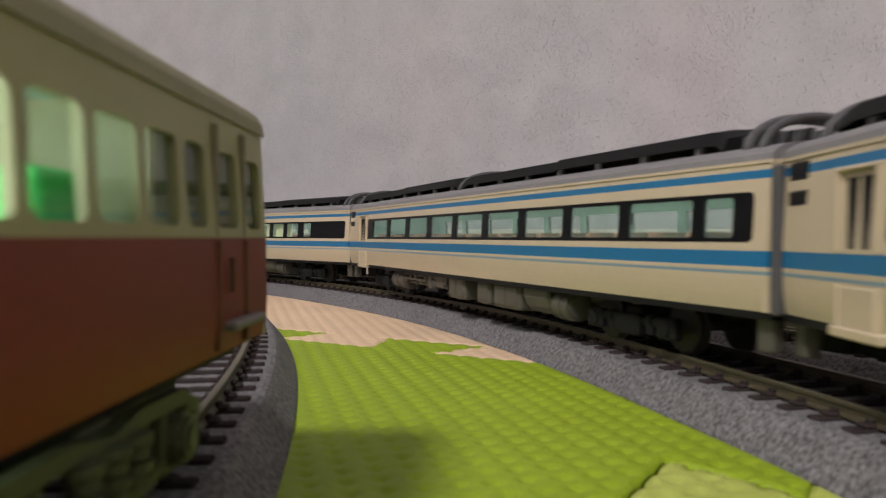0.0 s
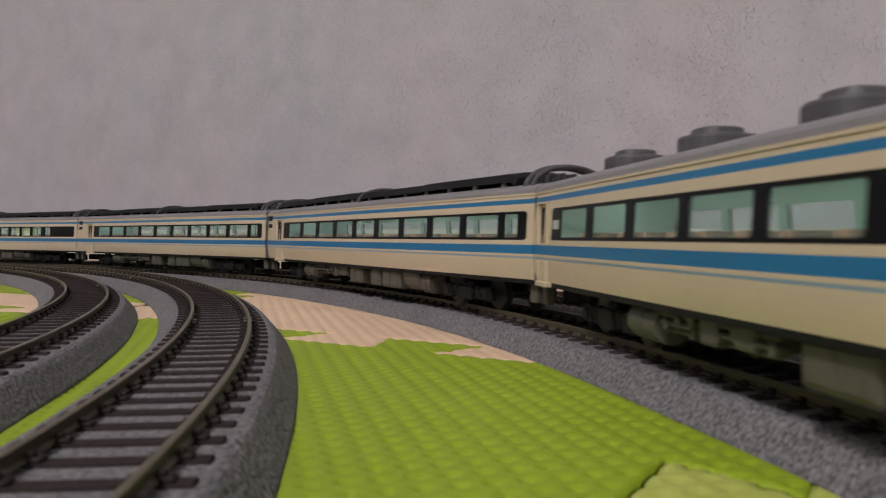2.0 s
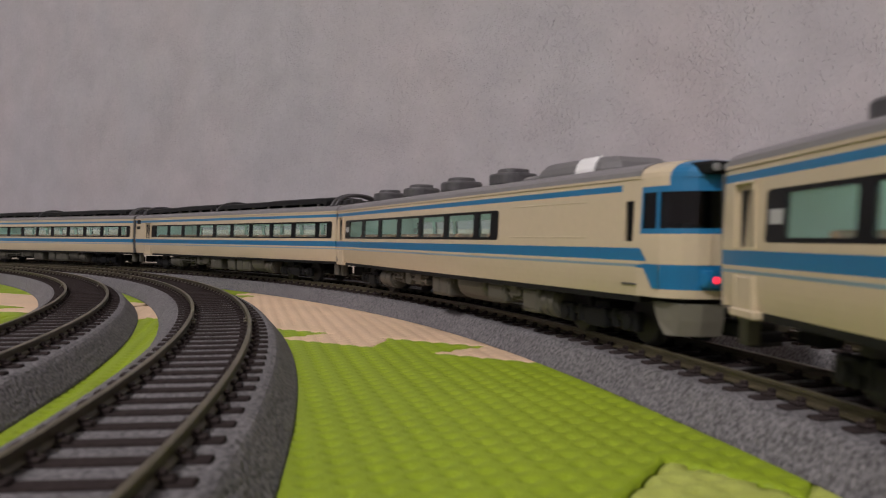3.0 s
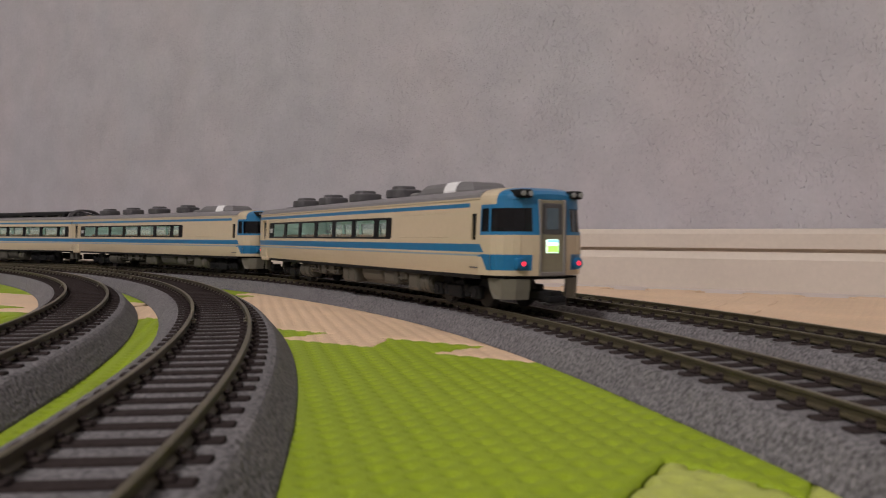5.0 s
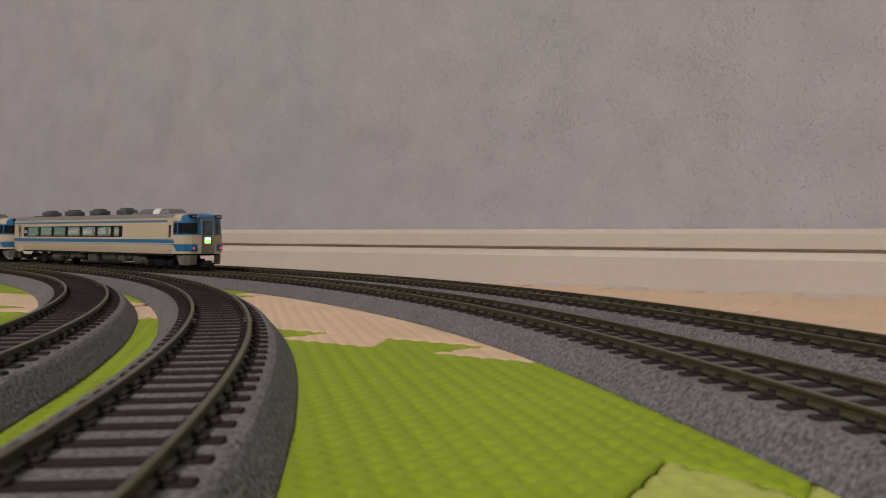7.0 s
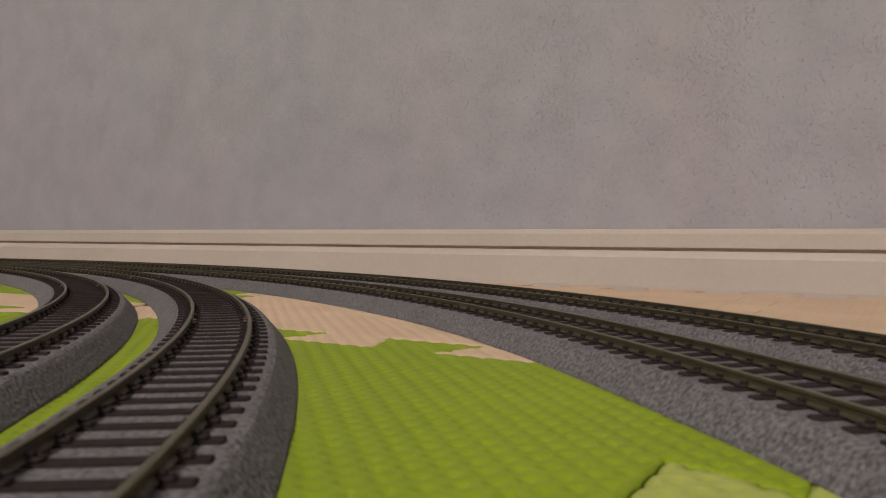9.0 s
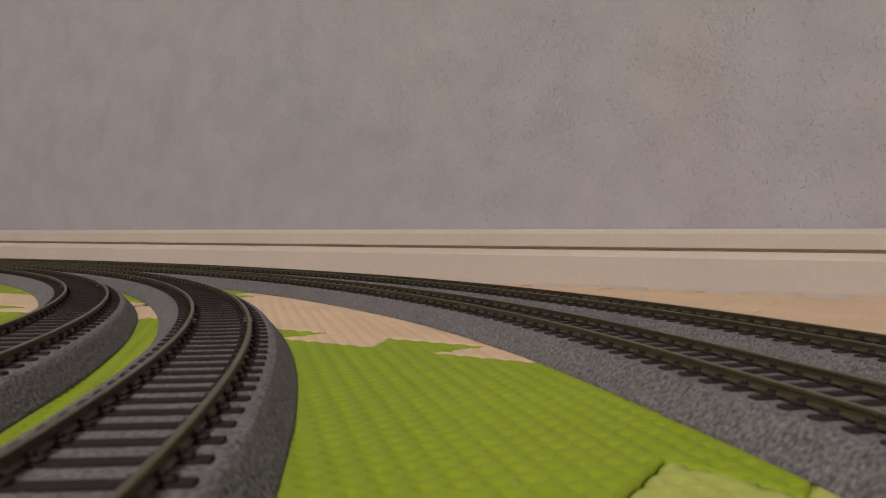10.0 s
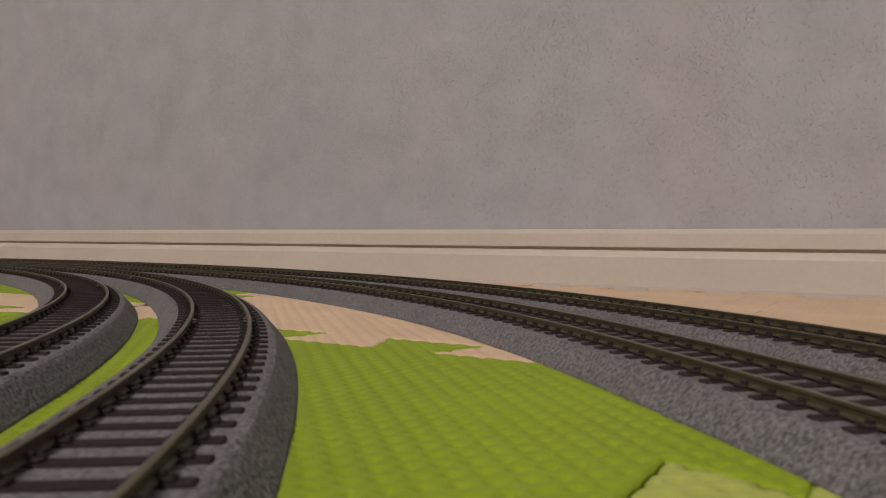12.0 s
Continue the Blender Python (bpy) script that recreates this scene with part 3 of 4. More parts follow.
def underfloor(parent, boxes, tanks, drums=(), pipes=()):
    """Equipment under the floor, on both sides: boxes (x0, x1, low), tanks along the car (x, radius, width), round-bellied drums (x0, x1, low) and pipe runs (x0, x1)."""
    for sg in (-1, 1):
        for x0, x1, low in boxes:
            bm = bmesh.new()
            y0, y1 = sorted((sg * 5.0, sg * 15.6))
            box(bm, x0, x1, y0, y1, low, 9.2, bevel=0.8)
            ya, yb = sorted((sg * 15.4, sg * 15.9))
            if x1 - x0 > 12:      # two lids with a joint between them
                xm = (x0 + x1) / 2
                box(bm, x0 + 1.0, xm - 0.4, ya, yb, low + 1.0, 8.2, bevel=0.15, segments=1)
                box(bm, xm + 0.4, x1 - 1.0, ya, yb, low + 1.0, 8.2, bevel=0.15, segments=1)
            elif x1 - x0 > 8:
                box(bm, x0 + 1.0, x1 - 1.0, ya, yb, low + 1.2, 8.0, bevel=0.15, segments=1)
            box(bm, x0 - 0.6, x0 + 0.5, *sorted((sg * 9.0, sg * 14.0)), 6.6, 9.4)
            box(bm, x1 - 0.5, x1 + 0.6, *sorted((sg * 9.0, sg * 14.0)), 6.6, 9.4)
            part("equipment_box", bm, M_UNDER, parent, "grey underfloor equipment box")
        for x0, x1, low in drums:
            bm = bmesh.new()
            outline = [(6.0, 9.3), (6.0, low + 2.6), (8.0, low + 0.7), (10.4, low), (12.8, low + 0.6), (14.8, low + 2.2), (15.7, low + 4.6), (15.7, 9.3)]
            rings = [[(x, sg * (10.8 + (y - 10.8) * k), 9.3 - (9.3 - z) * k) for y, z in outline] for x, k in ((x0, 0.82), (x0 + 0.8, 0.96), (x0 + 2, 1.0), (x1 - 2, 1.0), (x1 - 0.8, 0.96), (x1, 0.82))]
            sweep(bm, rings)
            part("round_bellied_tank", bm, M_UNDER, parent, "grey round-bellied underfloor tank")
        for x, r, w in tanks:
            bm = bmesh.new()
            cyl(bm, (x, sg * 11.8, 9.0 - r), r, w, "x", 24, bevel=0.9)
            cyl(bm, (x, sg * 11.8, 9.0 - r), r + 0.25, 0.8, "x", 24)
            part("air_tank", bm, M_UNDER, parent, "grey round underfloor tank")
        for x0, x1 in pipes:
            bm = bmesh.new()
            for i, (y, z) in enumerate(((14.6, 7.8), (15.0, 6.2), (13.6, 4.8))):
                cyl(bm, ((x0 + x1) / 2, sg * y, z), 0.45, x1 - x0 - 2.0 * i, "x", 8)
            n = max(2, int((x1 - x0) / 5))
            for i in range(n):
                x = x0 + (i + 0.5) * (x1 - x0) / n
                box(bm, x - 0.6, x + 0.6, *sorted((sg * 9.0, sg * 14.6)), 4.0 + 1.2 * (i % 2), 9.2, bevel=0.2, segments=1)
                cyl(bm, (x + 1.4, sg * 14.4, 6.0 + 0.8 * (i % 3)), 1.1, 2.4, "y", 10)
            part("pipe_run", bm, M_UNDER, parent, "grey pipes and valves under the floor")


def interior(parent, x0, x1, pitch=12.2):
    bm = bmesh.new()
    box(bm, x0, x1, -16.6, 16.6, 10.2, 13.6)
    part("interior_floor", bm, M_INNER, parent, "mint green interior floor")
    for sg in (-1, 1):
        bm = bmesh.new()
        x = x0 + 8
        while x < x1 - 6:
            box(bm, x, x + 6.0, sg * 4.6 if sg > 0 else -14.6, 14.6 if sg > 0 else -4.6, 13.6, 18.0, bevel=0.6)
            box(bm, x + 4.4, x + 7.2, sg * 4.6 if sg > 0 else -14.6, 14.6 if sg > 0 else -4.6, 16.5, 23.6, bevel=0.8)
            x += pitch
        part("seat_row", bm, M_SEAT, parent, "brown seats")
    for x in (x0 + 1, x1 - 1):
        bm = bmesh.new()
        box(bm, x - 0.5, x + 0.5, -16.4, 16.4, 13, 36)
        part("partition", bm, M_INNER, parent, "mint green partition")
    bm = bmesh.new()
    box(bm, x0, x1, -16.2, 16.2, 35.2, 36.0)
    part("interior_ceiling", bm, M_INNER, parent, "mint green interior ceiling")
    bm = bmesh.new()
    box(bm, x0 + 5, x1 - 5, -2.0, 2.0, 34.3, 35.1, bevel=0.2, segments=1)
    part("light_strip", bm, M_STRIP, parent, "lit strip along the interior ceiling")


CAB_AT = 6.5      # the driving end sits this much further forward


def express_car(kind, panes, band, label):
    """An express car in model scale. kind: mid or cab (its cab at +x). panes: (x0, x1) of each glass; band: ends of the black band."""
    thing = tagged(new("express_car"), label, "model train car", group="cream and blue express cars")
    x0, x1 = -135.5, (133.0 if kind == "mid" else 103.2 + CAB_AT)
    doors = [(-115.0, -105.2)] if kind == "mid" else [(-129.0, -121.5)]
    for sign in (-1, 1):
        # the body side, with an opening for the window band and a recess for the door
        bm = bmesh.new()
        xs = sorted({x0, x1, band[0], band[1], *[d for q in doors for d in q]} | ({97.0 + CAB_AT, 98.5 + CAB_AT, 101.5 + CAB_AT} if kind == "cab" else set()))
        zs = Z_ROWS

        def hole(x, z):
            if band[0] < x < band[1] and WIN[0] < z < WIN[1]:
                return True
            return kind == "cab" and 98.5 + CAB_AT < x < 101.5 + CAB_AT and WIN[0] < z < WIN[1] + 0.0

        def colour(x, z):
            if kind == "cab" and x > 97 + CAB_AT and z > 30:
                return 0
            return stripe(z)
        side_plate(bm, xs, zs, hole, colour, sign)
        fillets(bm, *band, *WIN, 1.3, sign, 18.1)
        body = part("body_side", bm, [M_CREAM, M_BLUE, M_INNER, M_THIN], thing, "cream side with blue stripes")
        # black band with its openings
        bm = bmesh.new()
        bx = sorted({band[0], band[1], *[p for q in panes for p in q]})
        side_plate(bm, bx, [21.6, 22.4, 29.5, 30.3], lambda x, z: 22.4 < z < 29.5 and any(a < x < b for a, b in panes), lambda x, z: 0, sign, half=18.02, thick=0.7)
        for a, b in panes:
            fillets(bm, a, b, 22.4, 29.5, 0.8, sign, 18.02)
        part("window_band", bm, [M_BAND, M_BAND, M_INNER], thing, "black window band")
        for a, b in panes:
            bm = bmesh.new()
            y0, y1 = (tumble(22.3) - 0.35) * sign, (tumble(29.6) - 0.35) * sign
            bm.faces.new([bm.verts.new(q) for q in ((a - 0.1, y0, 22.3), (b + 0.1, y0, 22.3), (b + 0.1, y1, 29.6), (a - 0.1, y1, 29.6))])
            pane = part("window_pane", bm, M_GLASS, thing, "clear window glass")
            pane.visible_shadow = False
        # rain gutter, door leaf with its narrow window, step and handrails
        bm = bmesh.new()
        y = tumble(35.6) * sign
        box(bm, x0, x1, min(y, y + 0.25 * sign), max(y, y + 0.25 * sign), 35.35, 35.75, bevel=0.15, segments=1)
        part("gutter", bm, M_CREAM, thing)
        for a, b in doors:
            bm = bmesh.new()
            box(bm, a + 0.4, b - 0.4, *sorted((18.35 * sign, 17.6 * sign)), 7.8, 15.6, bevel=0.2, segments=1)
            door = part("door", bm, M_CREAM, thing, "cream folding door panel")
            bm = bmesh.new()
            box(bm, a - 1.5, b + 1.5, *sorted((18.8 * sign, 15 * sign)), 7.4, 9.2, bevel=0.3, segments=1)
            part("door_step", bm, M_CREAM, door)
            bm = bmesh.new()
            box(bm, a - 0.6, b + 0.6, *sorted((18.4 * sign, 17.0 * sign)), 31.8, 32.5, bevel=0.2, segments=1)
            part("door_header", bm, M_CREAM, door)
            for xa, xb in ((a - 0.6, a), (b, b + 0.6)):
                for za, zb in ((9.0, 15.9), (20.4, 32.6)):
                    bm = bmesh.new()
                    box(bm, xa, xb, *sorted((18.45 * sign, 17.4 * sign)), za, zb, bevel=0.2, segments=1)
                    part("door_post", bm, M_CREAM, door)
            for xa in (a + 2.2, a + 5.8):
                bm = bmesh.new()
                box(bm, xa, xa + 2.0, *sorted((18.15 * sign, 17.2 * sign)), 20.6, 30.8, bevel=0.3, segments=1)
                part("door_window", bm, M_BAND, door, "dark narrow door glass")
        if kind == "mid":
            for za, zb in ((27.4, 29.9), (31.6, 35.0)):
                bm = bmesh.new()
                box(bm, -131.6, -125.4, *sorted((17.0 * sign, tumble(za) * sign + 0.15 * sign)), za, zb, bevel=0.3, segments=1)
                part("vent_grille", bm, M_BAND, thing, "small dark vent")
        else:
            bm = bmesh.new()
            box(bm, 98.2 + CAB_AT, 101.8 + CAB_AT, *sorted((17.0 * sign, (tumble(26) - 0.5) * sign)), WIN[0] - 0.3, WIN[1] + 0.3)
            part("crew_door_window", bm, M_DARKGLASS, thing, "dark crew door glass")
            bm = bmesh.new()
            for xa, xb in ((52, 72), (74, 90)):
                box(bm, xa, xb, *sorted((tumble(23) * sign + 0.12 * sign, 17.0 * sign)), 22.2, 22.7, bevel=0.1, segments=1)
                box(bm, xa, xb, *sorted((tumble(31) * sign + 0.1 * sign, 17.0 * sign)), 30.6, 31.0, bevel=0.1, segments=1)
            part("louvre_frame", bm, M_CREAM, thing)
            bm = bmesh.new()
            box(bm, 104.0, 109.0, *sorted((tumble(12.5) * sign + 0.1 * sign, 16.5 * sign)), 12.2, 12.6)
            part("jack_slot", bm, M_DARKGREY, thing, "short dark slot low in the side")
            bm = bmesh.new()
            box(bm, band[0] + 1.6, band[0] + 6.0, *sorted((tumble(26) * sign + 0.08 * sign, 17.0 * sign)), 24.6, 27.0)
            part("emblem", bm, M_LOGO, thing, "plain pale emblem")
    # floor and ends
    bm = bmesh.new()
    box(bm, x0 + 0.5, x1, -17.2, 17.2, 8.6, 10.2)
    part("underframe", bm, M_BLACK, thing, "black underframe")
    ends = [x0] if kind == "cab" else [x0, x1]
    for x in ends:
        sg = 1 if x > 0 else -1
        bm = bmesh.new()
        rings = []
        for xx in (x - 0.02 * sg, x - 1.2 * sg):
            rings.append([(xx, 17.9, 9), (xx, 17.9, 21), (xx, 17.1, 36.2), (xx, 12, 39.6), (xx, 0, 41.2), (xx, -12, 39.6), (xx, -17.1, 36.2), (xx, -17.9, 21), (xx, -17.9, 9)])
        sweep(bm, rings)
        end = part("end_wall", bm, M_CREAM, thing, "cream end wall")
        bm = bmesh.new()
        for i in range(4):
            xx = sorted((x + sg * (0.1 + i * 0.7), x + sg * (0.55 + i * 0.7)))
            box(bm, *xx, -8.5 + 0.3 * (i % 2), 8.5 - 0.3 * (i % 2), 9, 36, bevel=0.2, segments=1)
        part("gangway", bm, M_GANG, end, "grey gangway bellows")
        for y in (-15.4, 15.4):
            bm = bmesh.new()
            box(bm, *sorted((x + sg * 1.8, x)), y - 2.2, y + 1.6, 9.4, 35, bevel=0.4, segments=1)
            part("end_plate", bm, M_DARKGREY, end, "dark grey outer gangway plate")
        bm = bmesh.new()
        box(bm, *sorted((x - sg * 6, x + sg * 2.6)), -2.4, 2.4, 4.2, 8.8, bevel=0.5)
        part("coupler", bm, M_BLACK, thing, "black coupler")
        for y in (-14, 14):
            bm = bmesh.new()
            box(bm, *sorted((x - sg * 5.0, x - sg * 1.2)), y - 1.4, y + 1.4, 2.8, 9, bevel=0.4)
            part("step_bracket", bm, M_UNDER, thing, "grey end step bracket")
    # roof
    bm = bmesh.new()
    sweep(bm, [roof_ring(x0), roof_ring(x1)])
    part("roof", bm, M_ROOF, thing, "grey curved roof", smooth=False)
    interior(thing, -112 if kind == "mid" else -117, 126 if kind == "mid" else 46)
    for x in (-88, 88):
        bogie(thing, x)
    if kind == "mid":
        underfloor(thing, [(-33.0, -29.0, 3.6), (-25.0, -17.0, 4.4), (-12.0, 1.6, 1.8), (11.2, 20.4, 1.8), (23.2, 40.0, 1.7)], [(-67.5, 3.8, 16), (61.4, 3.9, 9)], [(41.6, 55.8, 1.6)], [(-61, -34), (-30, -14)])
        radiator_roof(thing)
    else:
        underfloor(thing, [(-40.0, -34.0, 4.0), (-29.0, -23.0, 4.6), (-11.5, 3.5, 2.0), (33.0, 44.4, 3.0), (47.0, 52.0, 5.4), (54.8, 64.0, 1.8)], [(-64.0, 3.9, 15), (68.0, 3.9, 8)], [(10.0, 30.5, 2.0)], [(-57, -42), (-38, -17), (45, 54)])
        cooler_roof(thing)
        body = set(thing.children_recursive)
        cab(thing)
        for o in set(thing.children_recursive) - body:
            for v in o.data.vertices:
                v.co.x += (CAB_AT - 0.22 * max(0.0, v.co.x / MM - 110.0)) * MM
    high = ("bogie", "roof_cooler", "roof_vent", "roof_housing", "cooling_panel", "arched_pipe", "pipe_rib", "roof_pipes", "panel_post", "coupler")
    for o in thing.children_recursive:
        if not o.name.startswith(high) and not (o.parent is not thing and o.parent.name.startswith(high)):
            low = o.name.startswith(("body_side", "end_wall", "cab_shell", "door", "front_door"))
            for v in o.data.vertices:
                z = v.co.z / MM
                if z > 30.3:
                    v.co.z = (30.3 + (z - 30.3) * 0.90) * MM
                elif z < 16.5 and low:
                    v.co.z = (16.5 - (16.5 - z) * 0.88) * MM
            o.data.transform(Matrix.Translation((0, 0, BODY_LIFT * MM)))
        elif not o.name.startswith(("bogie", "coupler", "wheelset")):
            # the roof fittings sit on the flattened roof
            o.data.transform(Matrix.Translation((0, 0, -0.7 * MM)))
    return thing


def radiator_roof(thing):
    """Long dark cooling panels on posts, with arched pipes at their ends."""
    for a, b in ((-124.0, -8.0), (-4.0, 118.0)):
        bm = bmesh.new()
        rings = []
        for x, dz in ((a, -1.6), (a + 2, -0.5), (a + 5, 0.0), ((a + b) / 2 - 0.5, 0.0), ((a + b) / 2, 0.35), (b - 4, 0.35), (b - 1.5, 0.0), (b, -1.2)):
            top = 46.0 + dz
            rings.append([(x, -14.2, top - 4.0), (x, -13.2, top - 1.4), (x, -8, top - 0.5), (x, 0, top), (x, 8, top - 0.5), (x, 13.2, top - 1.4), (x, 14.2, top - 4.0), (x, 8, top - 3.6), (x, 0, top - 3.2), (x, -8, top - 3.6)])
        sweep(bm, rings)
        panel = part("cooling_panel", bm, M_BLACK, thing, "long matt black roof radiator panel")
        n = 7
        for i in range(n):
            x = a + 8 + i * (b - a - 16) / (n - 1)
            for y in (-12.6, 12.6):
                bm = bmesh.new()
                box(bm, x - 1.0, x + 1.0, y - 0.7, y + 0.7, 38.0, 44.0, bevel=0.2, segments=1)
                part("panel_post", bm, M_ROOF, panel, "grey support post")
    for x, r in ((124.5, 1.0), (128.0, 0.8), (-6.0, 0.7), (-127.0, 0.8)):
        bm = bmesh.new()
        rings = []
        for i in range(17):
            t = math.pi * i / 16
            c, s = math.cos(t), math.sin(t)
            ring = []
            for k in range(8):
                g = 2 * math.pi * k / 8
                ring.append((x + r * math.cos(g), (14.6 + r * math.sin(g)) * c, 38.2 + (8.6 + r * math.sin(g)) * s ** 0.75 if s > 0 else 38.2))
            rings.append(ring)
        sweep(bm, rings)
        part("arched_pipe", bm, M_DARKGREY, thing, "dark arched roof pipe")
    for i in range(6):
        y = -11 + 4.4 * i
        bm = bmesh.new()
        box(bm, 120, 128, y - 0.5, y + 0.5, 40.0, 45.2 - abs(y) * 0.16, bevel=0.2, segments=1)
        part("pipe_rib", bm, M_DARKGREY, thing, "dark rib between arched pipes")


def cooler_roof(thing):
    """Four eight-sided coolers and a long sloped housing."""
    for x in (-103.5, -62.5, -21.0, 20.3):
        bm = bmesh.new()
        ring = [2 * math.pi * (i + 0.5) / 24 for i in range(24)]
        outline = [(7.2 * math.copysign(abs(math.cos(g)) ** 0.72, math.cos(g)), 7.4 * math.copysign(abs(math.sin(g)) ** 0.72, math.sin(g))) for g in ring]
        rings = [[(x + px * k, py * k, z) for px, py in outline] for k, z in ((0.93, 38.0), (0.93, 42.0), (1.0, 42.3), (1.0, 45.0), (0.95, 45.6), (0.70, 45.9), (0.67, 46.0), (0.64, 47.0), (0.55, 47.3))]
        sweep(bm, rings)
        part("roof_cooler", bm, M_DARKGREY, thing, "dark grey rounded roof cooler")
    bm = bmesh.new()
    outline = [(-4, -6), (-3, -7), (3, -7), (4, -6), (4, 6), (3, 7), (-3, 7), (-4, 6)]
    sweep(bm, [[(42.5 + px * k, py * k, z) for px, py in outline] for k, z in ((1.0, 38.0), (1.0, 42.4), (0.8, 43.2))])
    part("roof_vent", bm, M_HOUSING, thing, "low grey roof vent")
    bm = bmesh.new()
    outline = [(-20, -8.0), (-15, -10.5), (15, -10.5), (20, -7.5), (20, 7.5), (15, 10.5), (-15, 10.5), (-20, 8.0)]
    rings = [[(70 + px * k, py * k, z) for px, py in outline] for k, z in ((1.0, 38.0), (1.0, 42.0), (0.94, 43.6), (0.84, 44.9), (0.76, 45.3))]
    sweep(bm, rings)
    housing = part("roof_housing", bm, M_HOUSING, thing, "grey sloped roof housing")
    bm = bmesh.new()
    for sg in (-1, 1):
        rings = [[(74.0 + d, sg * 10.75, 40.6), (74.0 + d, sg * 10.75, 42.1), (74.0 + d, sg * 10.1, 43.8), (74.0 + d, sg * 9.0, 45.1), (74.0 + d, sg * 8.0, 45.55), (74.0 + d, sg * 7.8, 45.0), (74.0 + d, sg * 9.6, 43.4), (74.0 + d, sg * 10.2, 40.6)] for d in (0, 8.5)]
        sweep(bm, rings)
    part("silver_cover", bm, M_SILVER, housing, "bright silver cover")
    bm = bmesh.new()
    for x in (-128, -122, -116, -110):
        cyl(bm, (x, 4, 42.0), 0.8, 5.0, "z", 8)
        box(bm, x - 1.5, x + 1.5, -4, 5, 41.0, 42.6, bevel=0.3, segments=1)
    part("roof_pipes", bm, M_DARKGREY, thing, "small dark roof pipes")


CAB_PLAN = [(103.0, 18.1), (104.0, 18.1), (104.8, 18.1), (109.0, 18.0), (110.2, 17.9), (113.0, 17.2), (116.0, 15.8), (118.6, 13.6), (120.6, 10.8), (121.9, 7.8), (122.6, 5.2)]


def cab(thing):
    """The driving end: rounded corners, blue-framed windscreens, hood with lamps, door with a lit sign."""
    rows = [9.2, 11.2, 16.9, 20.2, 23.2, 24.3, 32.0, 33.4, 35.6]

    def spot(i, z, sg):
        x, y = CAB_PLAN[i]
        lean = max(0.0, z - 23.2) * 0.10 * min(1.0, max(0.0, (x - 107) / 8))
        tuck = max(0.0, 14 - z) * 0.14 * min(1.0, max(0.0, (x - 107) / 8))
        return (x - lean - tuck, sg * (y - max(0.0, z - 21) * 0.055 * (y / 18.1)), z)

    for sg in (-1, 1):
        bm = bmesh.new()
        gl = bmesh.new()
        for i in range(len(CAB_PLAN) - 1):
            for j in range(len(rows) - 1):
                z0, z1 = rows[j], rows[j + 1]
                quad = [spot(i, z0, sg), spot(i + 1, z0, sg), spot(i + 1, z1, sg), spot(i, z1, sg)]
                xm = (CAB_PLAN[i][0] + CAB_PLAN[i + 1][0]) / 2
                zm = (z0 + z1) / 2
                slot = 0
                if 23.2 < zm < 33.4 and i >= 1:
                    slot = 1
                    if 24.3 < zm < 32.0 and (i == 2 or 4 <= i <= 8):
                        q = [(p[0] * 1.0 - 0.25, p[1] * 0.985, p[2]) for p in quad]
                        gl.faces.new([gl.verts.new(p) for p in q])
                        continue
                if 11.2 < zm < 16.9 and 4 <= i <= 8:
                    slot = 1
                if zm > 33.4 and xm > 112:
                    slot = 1
                f = bm.faces.new([bm.verts.new(p) for p in quad])
                f.material_index = slot
        # the slanted start of the blue apron and the end of the side stripe
        def plate(pts, slot):
            f = bm.faces.new([bm.verts.new((x, sg * 18.16, z)) for x, z in pts])
            f.material_index = slot
        plate([(104.6, 16.9), (110.3, 16.9), (110.3, 11.2), (108.2, 11.2)], 1)
        plate([(103.0, 17.5), (106.4, 17.5), (104.2, 20.2), (103.0, 20.2)], 1)
        plate([(103.0, 15.95), (105.4, 15.95), (104.6, 16.7), (103.0, 16.7)], 1)
        part("cab_shell", bm, [M_CREAM, M_BLUE], thing, "cream cab side with blue window frame and apron")
        part("windscreen", gl, M_DARKGLASS, thing, "dark wrap-round windscreen")
        # headlamp pod at the top corner
        bm = bmesh.new()
        box(bm, 112.5, 122.2, *sorted((sg * 7.6, sg * 12.8)), 35.6, 38.6, bevel=0.8)
        pod = part("headlamp_pod", bm, M_BLACK, thing, "black twin headlamp pod")
        for y in (8.8, 11.6):
            bm = bmesh.new()
            cyl(bm, (122.3, sg * y, 37.1), 0.95, 0.8, "x", 16, bevel=0.2)
            part("headlamp", bm, M_LENS, pod, "clear headlamp lens")
        # tail lamp
        bm = bmesh.new()
        cyl(bm, (119.4, sg * 11.2, 14.0), 1.9, 5.0, "x", 20, bevel=0.4)
        box(bm, 115, 121.0, *sorted((sg * 9.4, sg * 13.2)), 12.2, 15.9, bevel=0.7)
        hous = part("tail_lamp_housing", bm, M_BLUE, thing, "blue tail lamp housing")
        bm = bmesh.new()
        cyl(bm, (122.0, sg * 11.2, 14.0), 0.75, 0.7, "x", 16, bevel=0.2)
        part("tail_lamp", bm, M_TAIL, hous, "glowing red tail lamp")
        # snow plough skirt
        bm = bmesh.new()
        rings = []
        for z, k in ((9.0, 0.0), (5.5, 0.35), (2.4, 1.0)):
            rings.append([(106.5 + 3.5 * k, sg * 16.4, z), (114.5 - 0.8 * k, sg * 15.4, z), (118.3 - 1.2 * k, sg * 12.0, z), (120.0 - 1.2 * k, sg * 7.5, z), (118.8 - 1.2 * k, sg * 7.3, z), (117.2 - 1.2 * k, sg * 11.0, z), (113.8 - 0.8 * k, sg * 14.2, z), (106.5 + 3.5 * k, sg * 15.2, z)])
        sweep(bm, rings)
        part("skirt", bm, M_SKIRTGREY, thing, "olive grey front skirt")
        bm = bmesh.new()
